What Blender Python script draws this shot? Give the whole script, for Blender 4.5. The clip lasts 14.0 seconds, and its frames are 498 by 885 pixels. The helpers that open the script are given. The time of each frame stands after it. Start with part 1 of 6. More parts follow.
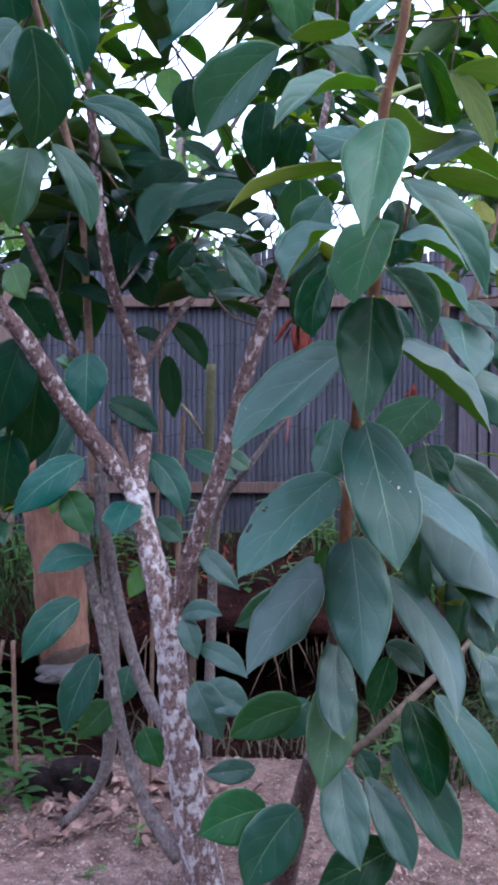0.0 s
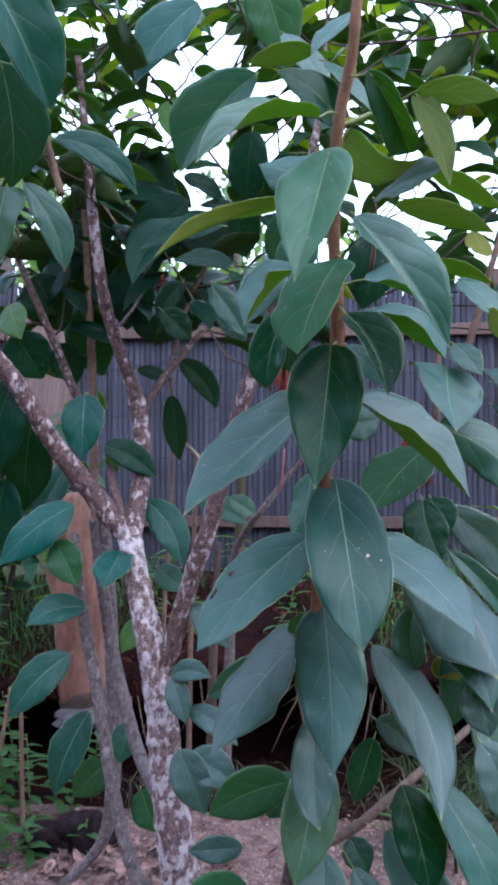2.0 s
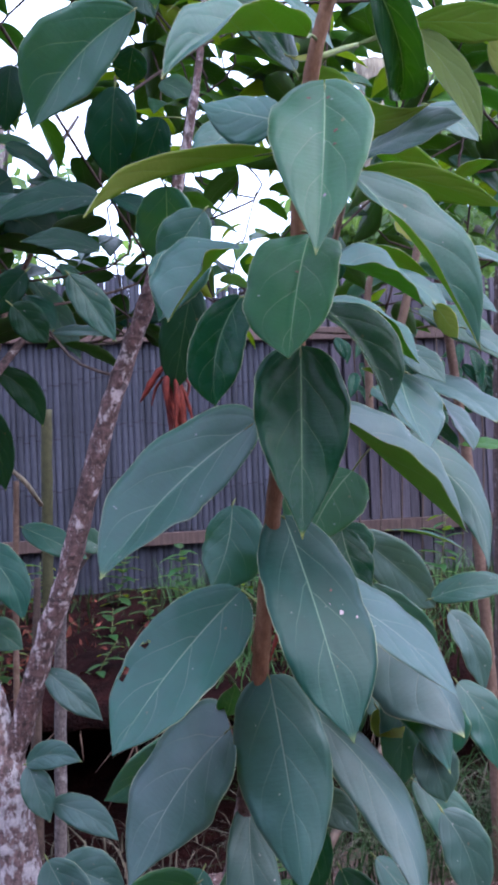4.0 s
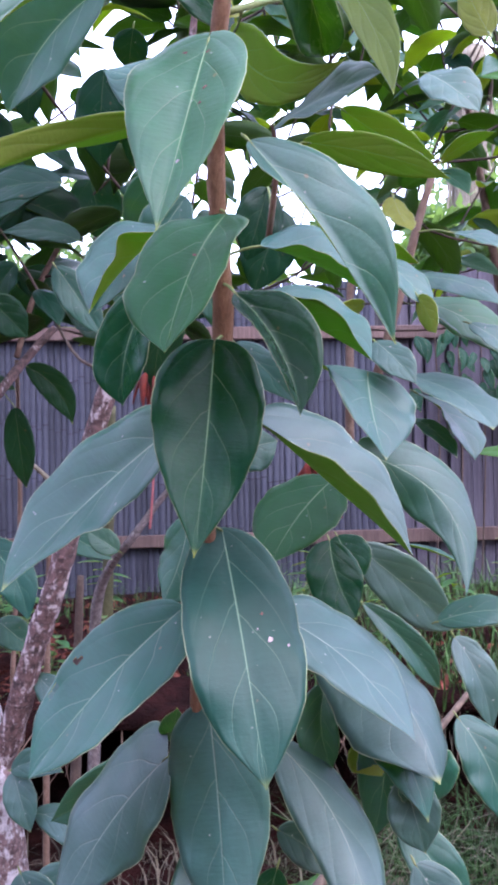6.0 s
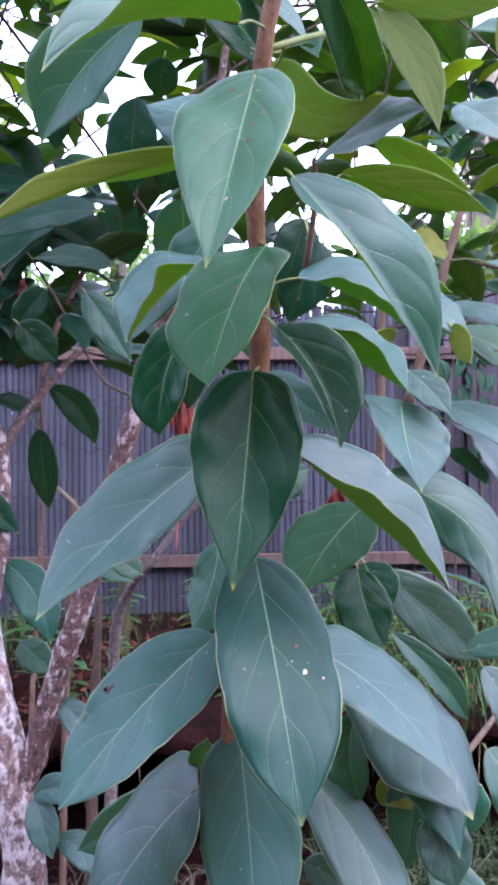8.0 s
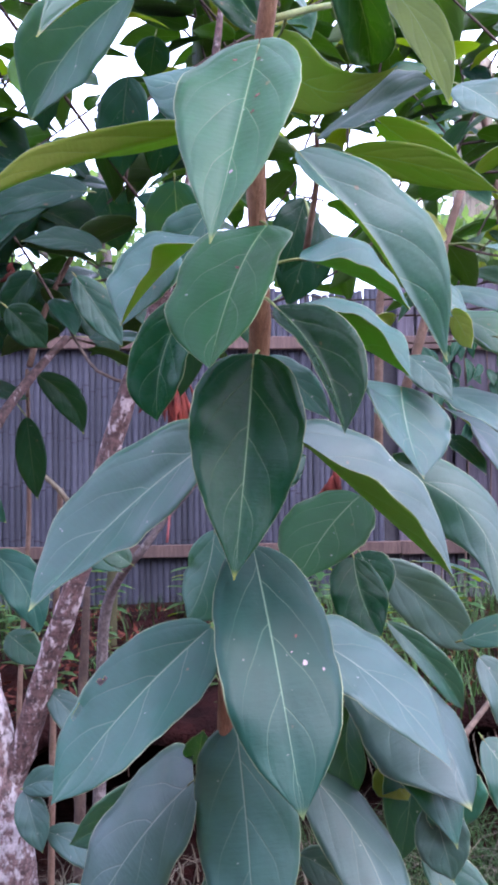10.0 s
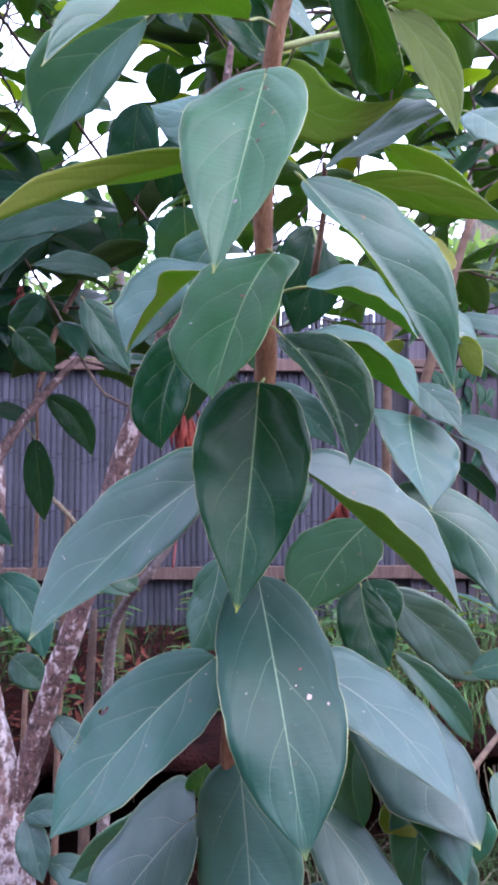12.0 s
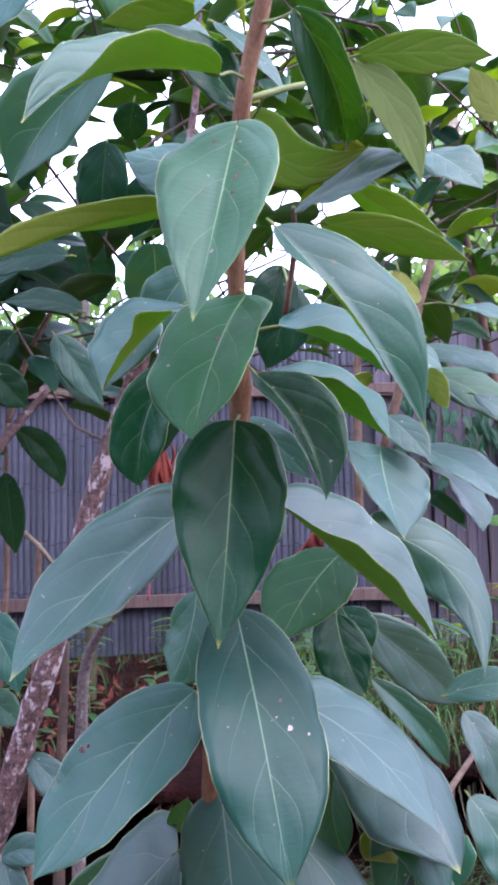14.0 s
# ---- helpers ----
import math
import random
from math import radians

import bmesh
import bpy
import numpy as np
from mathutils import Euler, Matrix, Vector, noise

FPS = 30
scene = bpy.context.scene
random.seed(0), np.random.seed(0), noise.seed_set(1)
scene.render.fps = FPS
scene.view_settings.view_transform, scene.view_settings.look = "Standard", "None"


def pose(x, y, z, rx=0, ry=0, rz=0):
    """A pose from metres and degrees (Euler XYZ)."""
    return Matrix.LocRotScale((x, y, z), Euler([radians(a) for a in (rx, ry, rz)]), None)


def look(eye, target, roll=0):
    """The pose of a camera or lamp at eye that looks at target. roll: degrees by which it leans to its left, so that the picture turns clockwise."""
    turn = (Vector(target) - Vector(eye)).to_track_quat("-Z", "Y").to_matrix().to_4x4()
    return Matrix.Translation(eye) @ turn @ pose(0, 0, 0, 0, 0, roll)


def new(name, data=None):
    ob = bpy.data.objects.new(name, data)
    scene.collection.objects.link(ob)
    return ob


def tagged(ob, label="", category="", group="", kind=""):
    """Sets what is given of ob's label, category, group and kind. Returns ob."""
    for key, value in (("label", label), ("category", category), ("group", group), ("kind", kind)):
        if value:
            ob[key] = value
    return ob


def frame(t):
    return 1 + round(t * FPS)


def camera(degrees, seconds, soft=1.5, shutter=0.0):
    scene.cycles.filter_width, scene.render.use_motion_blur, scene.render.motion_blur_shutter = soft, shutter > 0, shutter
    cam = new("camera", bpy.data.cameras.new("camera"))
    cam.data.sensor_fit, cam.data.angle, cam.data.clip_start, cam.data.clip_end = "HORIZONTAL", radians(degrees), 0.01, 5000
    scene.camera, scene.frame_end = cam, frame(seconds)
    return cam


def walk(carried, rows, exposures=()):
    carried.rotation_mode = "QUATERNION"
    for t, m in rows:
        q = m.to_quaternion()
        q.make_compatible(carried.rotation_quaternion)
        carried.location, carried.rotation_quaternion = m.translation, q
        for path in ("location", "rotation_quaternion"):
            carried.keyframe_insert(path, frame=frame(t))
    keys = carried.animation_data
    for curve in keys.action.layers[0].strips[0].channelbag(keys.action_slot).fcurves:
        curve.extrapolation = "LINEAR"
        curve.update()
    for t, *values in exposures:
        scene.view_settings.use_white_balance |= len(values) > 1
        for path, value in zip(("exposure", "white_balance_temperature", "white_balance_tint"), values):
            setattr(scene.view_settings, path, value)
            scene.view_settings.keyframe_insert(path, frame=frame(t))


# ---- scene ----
cam = camera(33.8, 14.0, 3.6, 0.5)
METRES, EYE, TILT, LEAN, TURN = 1.1, 1.3, 0.0, 0.0, 0.0
ROWS = [
    (0.0, 0.0, 0.0, 0.0, 0.0, 0.0, 0.0),
    (0.5, 0.0166, -0.0053, 0.0044, 1.46, 0.49, 0.16),
    (1.0, 0.077, 0.0269, 0.011, 3.23, 0.56, 0.94),
    (1.5, 0.1521, 0.0698, 0.0309, 3.5, 1.32, 0.75),
    (2.0, 0.1753, 0.1314, 0.0571, 4.89, 1.63, -0.07),
    (2.5, 0.101, 0.216, 0.0759, 0.06, 2.05, 0.17),
    (3.0, -0.0456, 0.3548, 0.0989, -7.66, 3.05, 3.47),
    (3.5, -0.0652, 0.4054, 0.0978, -12.11, 1.94, 2.77),
    (6.0, 0.1706, 0.498, 0.1005, -3.82, 1.96, 1.08),
    (6.5, 0.1702, 0.4938, 0.101, -3.31, 2.32, 1.17),
    (7.0, 0.1683, 0.4897, 0.1052, -3.53, 2.87, 1.09),
    (7.5, 0.1559, 0.49, 0.1108, -2.77, 3.3, 0.67),
    (8.0, 0.1471, 0.5, 0.1139, -2.94, 3.23, 0.59),
    (10.5, 0.1338, 0.5231, 0.1085, -4.16, 2.49, 0.72),
    (11.0, 0.1384, 0.5208, 0.107, -4.03, 2.69, 1.01),
    (11.5, 0.1425, 0.5285, 0.1155, -3.19, 4.48, 1.03),
    (12.0, 0.1409, 0.5325, 0.119, -3.24, 4.0, 0.06),
    (12.5, 0.1368, 0.5329, 0.1246, -3.25, 4.57, 0.3),
    (13.0, 0.1337, 0.5287, 0.1266, -4.1, 4.9, 0.62),
    (13.5, 0.1338, 0.5218, 0.1275, -4.78, 5.14, 1.05),
    (14.0, 0.1307, 0.5155, 0.1303, -5.45, 5.59, 1.41),
]
walk(cam, [(t, pose(0, 0, EYE, TILT, LEAN, TURN) @ pose(METRES * x, METRES * y, METRES * z, 90 + pitch, roll, yaw)) for t, x, y, z, yaw, pitch, roll in ROWS], [(0.0, 0.05, 5560, 1), (3.5, 0.03, 5560, 4), (6.0, 0.60, 5760, 14), (8.2, 0.59, 5760, 14), (14.0, 0.59, 5800, 14)])

# ---------------------------------------------------------------- light
world = bpy.data.worlds.new("overcast_sky")
scene.world = world
world.use_nodes = True
wn = world.node_tree
wn.nodes.clear()
sky = wn.nodes.new("ShaderNodeTexSky")
sky.sky_type = "NISHITA"
sky.sun_disc = False
sky.sun_elevation = radians(48)
sky.sun_rotation = radians(138)
sky.air_density, sky.dust_density, sky.ozone_density = 1.0, 4.0, 1.0
cloud = wn.nodes.new("ShaderNodeMix")
cloud.data_type = "RGBA"
cloud.inputs[0].default_value = 0.55
cloud.inputs[7].default_value = (10.6, 10.5, 13.4, 1)
bg = wn.nodes.new("ShaderNodeBackground")
bg.inputs[1].default_value = 0.47
wout = wn.nodes.new("ShaderNodeOutputWorld")
wn.links.new(sky.outputs[0], cloud.inputs[6])
wn.links.new(cloud.outputs[2], bg.inputs[0])
wn.links.new(bg.outputs[0], wout.inputs[0])

sun_data = bpy.data.lights.new("sun", "SUN")
sun_data.energy, sun_data.angle, sun_data.color = 0.95, radians(60), (1.0, 0.985, 0.97)
sun = new("sun", sun_data)
sun.matrix_world = look((2.7, -1.5, 5.8), (0, 1.5, 1.0))


# ---------------------------------------------------------------- materials
class Nodes:
    """A small builder for node materials."""

    def __init__(self, name):
        self.mat = bpy.data.materials.new(name)
        self.mat.use_nodes = True
        self.tree = self.mat.node_tree
        self.tree.nodes.clear()

    def add(self, kind, **inputs):
        node = self.tree.nodes.new("ShaderNode" + kind)
        for key, value in inputs.items():
            self.put(node, key, value)
        return node

    def put(self, node, key, value):
        socket = node.inputs[int(key[1:])] if key[0] == "i" and key[1:].isdigit() else node.inputs[key.replace("_", " ")]
        if isinstance(value, bpy.types.NodeSocket):
            self.tree.links.new(value, socket)
        else:
            socket.default_value = value

    def math(self, op, a, b=0.0, c=0.0, clamp=False):
        node = self.tree.nodes.new("ShaderNodeMath")
        node.operation, node.use_clamp = op, clamp
        for k, value in enumerate((a, b, c)):
            self.put(node, "i%d" % k, value)
        return node.outputs[0]

    def noise(self, vec, scale, detail=4.0, rough=0.55):
        return self.add("TexNoise", Vector=vec, Scale=scale, Detail=detail, Roughness=rough).outputs[0]

    def ramp(self, value, low, high, a=0.0, b=1.0):
        node = self.tree.nodes.new("ShaderNodeMapRange")
        node.interpolation_type = "SMOOTHSTEP"
        for k, v in enumerate((value, low, high, a, b)):
            self.put(node, "i%d" % k, v)
        return node.outputs[0]

    def mix(self, fac, a, b, blend="MIX"):
        node = self.tree.nodes.new("ShaderNodeMix")
        node.data_type, node.blend_type = "RGBA", blend
        self.put(node, "i0", fac)
        for k, v in (("i6", a), ("i7", b)):
            self.put(node, k, v if isinstance(v, bpy.types.NodeSocket) else (*v[:3], 1))
        return node.outputs[2]

    def coords(self, which="Object"):
        return self.add("TexCoord").outputs[which]

    def scaled(self, vec, size):
        return self.add("Mapping", Vector=vec, Scale=size).outputs[0]

    def bump(self, height, strength, distance):
        return self.add("Bump", Height=height, Strength=strength, Distance=distance).outputs[0]

    def rand(self):
        return self.add("ObjectInfo").outputs["Random"]

    def island(self):
        return self.add("NewGeometry").outputs["Random Per Island"]

    def finish(self, shader):
        self.tree.links.new(shader, self.add("OutputMaterial").inputs[0])
        return self.mat


def bark(name, base, dark, lichen, cover, scale=1.0, relief=0.5):
    """Bark with dark ring scars, pale lichen crusts in patches of several sizes and a few fine specks."""
    n = Nodes(name)
    p = n.coords()
    fine = n.noise(n.scaled(p, (70 * scale, 70 * scale, 45 * scale)), 1.0, 6, 0.65)
    blotch = n.noise(n.scaled(p, (34 * scale, 34 * scale, 20 * scale)), 1.0, 5, 0.6)
    wide = n.noise(p, 5 * scale, 3, 0.5)
    rings = n.noise(n.scaled(p, (9 * scale, 9 * scale, 95 * scale)), 1.0, 4, 0.6)
    knots = n.noise(n.scaled(p, (30 * scale, 30 * scale, 34 * scale)), 1.0, 2, 0.5)
    col = n.mix(n.ramp(fine, 0.3, 0.72), dark, base)
    col = n.mix(n.ramp(rings, 0.56, 0.68, 0, 0.7), col, dark)
    flake = n.noise(n.scaled(p, (50 * scale, 50 * scale, 46 * scale)), 1.0, 6, 0.75)
    spread = n.math("ADD", n.math("MULTIPLY", blotch, 1.1), n.math("ADD", n.math("MULTIPLY", wide, 0.45), n.math("MULTIPLY", flake, 0.25)))
    patch = n.ramp(spread, 1.00 - cover, 1.13 - cover, 0.0, 0.92)
    col = n.mix(patch, col, n.mix(n.ramp(flake, 0.35, 0.65), [c * 0.62 for c in lichen], lichen))
    col = n.mix(n.ramp(knots, 0.60, 0.66, 0, 0.8), col, [c * 0.7 for c in dark])
    specks = n.ramp(n.noise(p, 95 * scale, 2, 0.5), 0.63, 0.68, 0, 0.5 * min(1.0, cover * 6))
    col = n.mix(specks, col, (0.55, 0.48, 0.47))
    h = n.math("ADD", n.math("ADD", fine, n.math("MULTIPLY", patch, 0.35)), n.math("MULTIPLY", rings, 0.8))
    bs = n.add("BsdfPrincipled", Base_Color=col, Roughness=0.88, Normal=n.bump(h, relief * 1.5, 0.007))
    return n.finish(bs.outputs[0])


def leaf_material(name, blade, blade2, vein, glow, sheen, gloss, share, spots=0.0, edge=(0.40, 0.43, 0.25)):
    """Leaf blade: arching side veins, midrib, pale margin, blotches, gloss and light coming through."""
    n = Nodes(name)
    uv = n.coords("UV")
    sep = n.add("SeparateXYZ", Vector=uv)
    across = n.math("SUBTRACT", n.math("MULTIPLY", sep.outputs[0], 2.0), 1.0)
    side = n.math("GREATER_THAN", across, 0.0)
    a = n.math("ABSOLUTE", across)
    along = sep.outputs[1]
    rnd = n.rand()
    obj = n.coords()
    wob = n.math("MULTIPLY", n.math("SUBTRACT", n.noise(uv, 4.0, 2, 0.5), 0.5), 0.06)
    w = n.math("SUBTRACT", along, n.math("ADD", n.math("MULTIPLY", a, 0.30), n.math("MULTIPLY", n.math("POWER", a, 3.0), 0.22)))
    w = n.math("ADD", n.math("ADD", w, wob), n.math("MULTIPLY", side, 0.055))
    saw = n.math("FRACT", n.math("MULTIPLY", w, 4.0))
    dist = n.math("ABSOLUTE", n.math("SUBTRACT", saw, 0.5))
    lateral = n.math("MULTIPLY", n.ramp(dist, 0.024, 0.006), n.ramp(a, 0.95, 0.35))
    quilt = n.math("MULTIPLY", n.ramp(dist, 0.0, 0.30), n.ramp(a, 0.0, 0.25))
    midrib = n.ramp(n.math("ADD", a, n.math("MULTIPLY", along, 0.014)), 0.026, 0.012)
    ladder = n.noise(n.scaled(uv, (5, 46, 1)), 1.0, 3, 0.6)
    grain = n.noise(obj, 55, 4, 0.6)
    tone = n.noise(obj, 11, 3, 0.5)
    col = n.mix(n.ramp(tone, 0.3, 0.7), blade, blade2)
    col = n.mix(n.ramp(grain, 0.35, 0.7, 0, 0.35), col, [c * 0.6 for c in blade])
    vary = n.add("HueSaturation", Hue=n.math("ADD", 0.493, n.math("MULTIPLY", rnd, 0.014)), Saturation=n.math("ADD", 0.85, n.math("MULTIPLY", rnd, 0.25)),
                 Value=n.math("ADD", 0.84, n.math("MULTIPLY", n.math("FRACT", n.math("MULTIPLY", rnd, 7.3)), 0.32)), Color=col).outputs[0]
    col = n.mix(n.math("MULTIPLY", lateral, 0.30), vary, vein)
    col = n.mix(n.math("MULTIPLY", midrib, 0.85), col, vein)
    rim = n.math("MULTIPLY", n.ramp(a, 0.980, 0.993), n.ramp(n.noise(obj, 14, 2, 0.5), 0.30, 0.62, 0.2, 0.85))
    col = n.mix(rim, col, edge)
    tip = n.math("MULTIPLY", n.ramp(along, 0.955, 0.99), n.ramp(n.math("FRACT", n.math("MULTIPLY", rnd, 13.7)), 0.3, 0.5))
    col = n.mix(n.math("MULTIPLY", tip, 0.45), col, (0.36, 0.36, 0.06))
    if spots:
        veil = n.math("MULTIPLY", n.ramp(n.noise(obj, 8, 5, 0.65), 0.45, 0.75), n.math("MULTIPLY", spots, n.ramp(n.math("FRACT", n.math("MULTIPLY", rnd, 5.1)), 0.2, 0.9, 0.05, 0.28)))
        col = n.mix(veil, col, (0.15, 0.19, 0.17))
        blot = n.ramp(n.noise(obj, 46, 2, 0.5), 0.775, 0.80, 0, spots)
        col = n.mix(blot, col, (0.26, 0.115, 0.06))
        fleck = n.ramp(n.noise(obj, 120, 1, 0.4), 0.795, 0.81, 0, spots)
        col = n.mix(fleck, col, (0.6, 0.58, 0.5))
    h = n.math("ADD", n.math("MULTIPLY", n.math("ADD", lateral, midrib), -0.8), n.math("ADD", n.math("ADD", n.math("MULTIPLY", ladder, 0.85), n.math("MULTIPLY", n.noise(obj, 260, 3, 0.6), 0.35)), n.math("ADD", n.math("MULTIPLY", tone, 0.5), n.math("MULTIPLY", quilt, 0.55))))
    bump = n.bump(h, 0.32, 0.0015)
    dust = n.ramp(n.noise(obj, 22, 5, 0.7), 0.3, 0.75)
    rough = n.math("ADD", gloss, n.math("MULTIPLY", dust, 0.12))
    bs = n.add("BsdfPrincipled", Base_Color=col, Roughness=rough, Specular_IOR_Level=sheen, IOR=1.50, Normal=bump)
    bs.inputs["Specular Tint"].default_value = (0.92, 0.93, 1.0, 1)
    glowcol = n.mix(n.math("MAXIMUM", n.math("MULTIPLY", lateral, 0.35), n.math("MULTIPLY", midrib, 0.6)), glow, (0.75, 0.85, 0.35))
    tr = n.add("BsdfTranslucent", Color=glowcol, Normal=bump)
    mixed = n.add("MixShader", Fac=share)
    n.tree.links.new(bs.outputs[0], mixed.inputs[1])
    n.tree.links.new(tr.outputs[0], mixed.inputs[2])
    return n.finish(mixed.outputs[0])


def plain(name, a, b, scale, rough=0.85, relief=0.3, dist=0.004, stretch=(1, 1, 1), spec=0.3, vary=0.3, island=False):
    n = Nodes(name)
    p = n.scaled(n.coords(), stretch)
    t1 = n.noise(p, scale, 5, 0.6)
    t2 = n.noise(p, scale * 6, 4, 0.6)
    col = n.mix(n.ramp(t1, 0.3, 0.7), a, b)
    col = n.mix(n.ramp(t2, 0.35, 0.75, 0, 0.4), col, [c * 0.5 for c in a])
    wide = n.noise(p, scale * 0.13, 3, 0.5)
    col = n.mix(n.ramp(wide, 0.40, 0.66, 0, 0.45), col, [c * 0.72 for c in a])
    r = n.island() if island else n.rand()
    col = n.add("HueSaturation", Value=n.math("ADD", 1 - vary / 2, n.math("MULTIPLY", r, vary)), Color=col).outputs[0]
    bs = n.add("BsdfPrincipled", Base_Color=col, Roughness=rough, Specular_IOR_Level=spec, Normal=n.bump(n.math("ADD", t1, t2), relief, dist))
    return n.finish(bs.outputs[0])


LEAF_TOP = leaf_material("leaf_upper", (0.003, 0.044, 0.032), (0.006, 0.058, 0.040), (0.16, 0.265, 0.155), (0.15, 0.52, 0.15), 0.60, 0.43, 0.18, 0.5)
LEAF_MID = leaf_material("leaf_upper_mid_green", (0.015, 0.056, 0.029), (0.021, 0.072, 0.036), (0.18, 0.28, 0.14), (0.24, 0.58, 0.13), 0.42, 0.42, 0.24, 0.5)
LEAF_DARK = leaf_material("leaf_upper_deep_green", (0.004, 0.024, 0.014), (0.006, 0.035, 0.019), (0.15, 0.25, 0.12), (0.12, 0.40, 0.07), 0.11, 0.22, 0.16, 0.3)
LEAF_GREEN = leaf_material("leaf_upper_grass_green", (0.010, 0.048, 0.020), (0.015, 0.062, 0.026), (0.16, 0.26, 0.12), (0.20, 0.55, 0.11), 0.18, 0.38, 0.22, 0.4)
# greyer base stands in for sky sheen on tilted leaves, besides real dust
LEAF_DUST_SHEEN = leaf_material("leaf_upper_dust_and_sky_sheen", (0.012, 0.048, 0.042), (0.020, 0.063, 0.054), (0.11, 0.16, 0.13), (0.17, 0.42, 0.17), 0.72, 0.46, 0.17, 0.6)
LEAF_TEAL = leaf_material("leaf_upper_clean_teal", (0.004, 0.043, 0.034), (0.007, 0.056, 0.043), (0.15, 0.25, 0.16), (0.12, 0.44, 0.22), 0.26, 0.36, 0.09, 0.22)
LEAF_CROWN = leaf_material("leaf_upper_crown_green", (0.006, 0.030, 0.014), (0.010, 0.044, 0.018), (0.06, 0.10, 0.04), (0.26, 0.50, 0.06), 0.20, 0.30, 0.30, 0.3, (0.05, 0.08, 0.02))
# darker leaf copy: the shade inside the crown is put into its colour
LEAF_SHADE = leaf_material("leaf_upper_painted_shade", (0.003, 0.018, 0.011), (0.005, 0.027, 0.015), (0.03, 0.055, 0.026), (0.10, 0.34, 0.06), 0.13, 0.30, 0.12, 0.3, (0.02, 0.04, 0.015))
SPOT_PALE = plain("eaten_leaf_spot", (0.45, 0.34, 0.36), (0.6, 0.5, 0.5), 300, 0.7)
SPOT_RUST = plain("rusty_leaf_spot", (0.13, 0.055, 0.040), (0.22, 0.115, 0.085), 300, 0.8)
RUST_DARK = plain("dried_dark_red_flower", (0.035, 0.008, 0.007), (0.085, 0.022, 0.016), 60, 0.9, spec=0.1)
PINK_STALK = plain("pink_leaf_stalk", (0.30, 0.075, 0.085), (0.40, 0.13, 0.13), 60, 0.7)
RED_LITTER = plain("red_dead_leaf", (0.06, 0.016, 0.012), (0.17, 0.055, 0.040), 30, 0.85, spec=0.1, vary=0.9, island=True)
UNSEEN_HEDGE = plain("unseen_hedge_leaves", (0.010, 0.022, 0.008), (0.035, 0.060, 0.020), 2.2, 0.8, 1.0, 0.3, vary=0.0)
LEAF_FRESH = leaf_material("leaf_upper_fresh_green", (0.028, 0.095, 0.018), (0.040, 0.125, 0.022), (0.18, 0.28, 0.09), (0.42, 0.78, 0.07), 0.4, 0.36, 0.34, 0.5)
LEAF_UNDER = leaf_material("leaf_underside", (0.140, 0.138, 0.018), (0.170, 0.165, 0.024), (0.27, 0.29, 0.08), (0.88, 0.82, 0.06), 0.12, 0.5, 0.48, 0.2)
# darker copy of LEAF_UNDER, with the background's shade in the colour
LEAF_UNDER_DARK = leaf_material("leaf_underside_painted_shade", (0.022, 0.042, 0.012), (0.032, 0.055, 0.016), (0.09, 0.12, 0.05), (0.34, 0.52, 0.06), 0.25, 0.45, 0.34, 0.2)
LEAF_UNDER_OLIVE = leaf_material("leaf_underside_olive", (0.060, 0.080, 0.014), (0.078, 0.100, 0.018), (0.15, 0.18, 0.06), (0.50, 0.62, 0.05), 0.15, 0.5, 0.40, 0.2)
PETIOLE = plain("petiole_green", (0.13, 0.17, 0.05), (0.20, 0.21, 0.07), 60, 0.6)
STEM_ORANGE = plain("young_stem_brown", (0.150, 0.068, 0.036), (0.28, 0.150, 0.088), 55, 0.75, 0.8, 0.003, (1, 1, 0.35))
BARK_PALE = bark("lichen_bark", (0.25, 0.160, 0.158), (0.080, 0.045, 0.046), (0.56, 0.49, 0.52), 0.145, 1.3)
BARK_BROWN = bark("limb_bark", (0.17, 0.100, 0.098), (0.046, 0.026, 0.026), (0.48, 0.40, 0.42), 0.02, 1.6)
BARK_MOTTLED = bark("mottled_limb_bark", (0.16, 0.088, 0.086), (0.040, 0.020, 0.021), (0.50, 0.41, 0.43), 0.085, 1.5)
BARK_GREY = bark("grey_stem_bark", (0.180, 0.142, 0.146), (0.075, 0.056, 0.057), (0.30, 0.26, 0.27), 0.02, 1.5, 0.3)
STICK_TAN = plain("tan_stick", (0.070, 0.045, 0.035), (0.135, 0.090, 0.068), 40, 0.8, 0.4, 0.002)
TWIG_DARK = plain("dark_twig_bark", (0.05, 0.032, 0.026), (0.10, 0.066, 0.055), 70, 0.85)
TWIG = plain("twig_bark", (0.13, 0.075, 0.055), (0.22, 0.14, 0.11), 70, 0.85)
BAMBOO = plain("weathered_bamboo", (0.030, 0.030, 0.046), (0.056, 0.055, 0.079), 9, 0.8, 0.35, 0.002, (6, 6, 0.7), vary=0.5)
BAMBOO_NODE = plain("bamboo_node_dark", (0.018, 0.016, 0.026), (0.04, 0.036, 0.052), 30, 0.9)
# dark colour of the sheets that paint shade into the fence gaps
FENCE_GAP = plain("fence_gap_shade", (0.03, 0.027, 0.033), (0.05, 0.045, 0.055), 6, 0.95)
PLANK = plain("weathered_plank", (0.045, 0.037, 0.052), (0.095, 0.080, 0.105), 8, 0.85, 0.5, 0.003, (8, 8, 0.5), vary=0.5)
RAIL = plain("rail_wood", (0.070, 0.042, 0.040), (0.125, 0.080, 0.072), 10, 0.85, 0.4, 0.003, (0.6, 8, 8))
SOIL = plain("bare_soil", (0.115, 0.066, 0.062), (0.28, 0.182, 0.172), 14, 0.95, 1.0, 0.02, spec=0.05, vary=0.0)
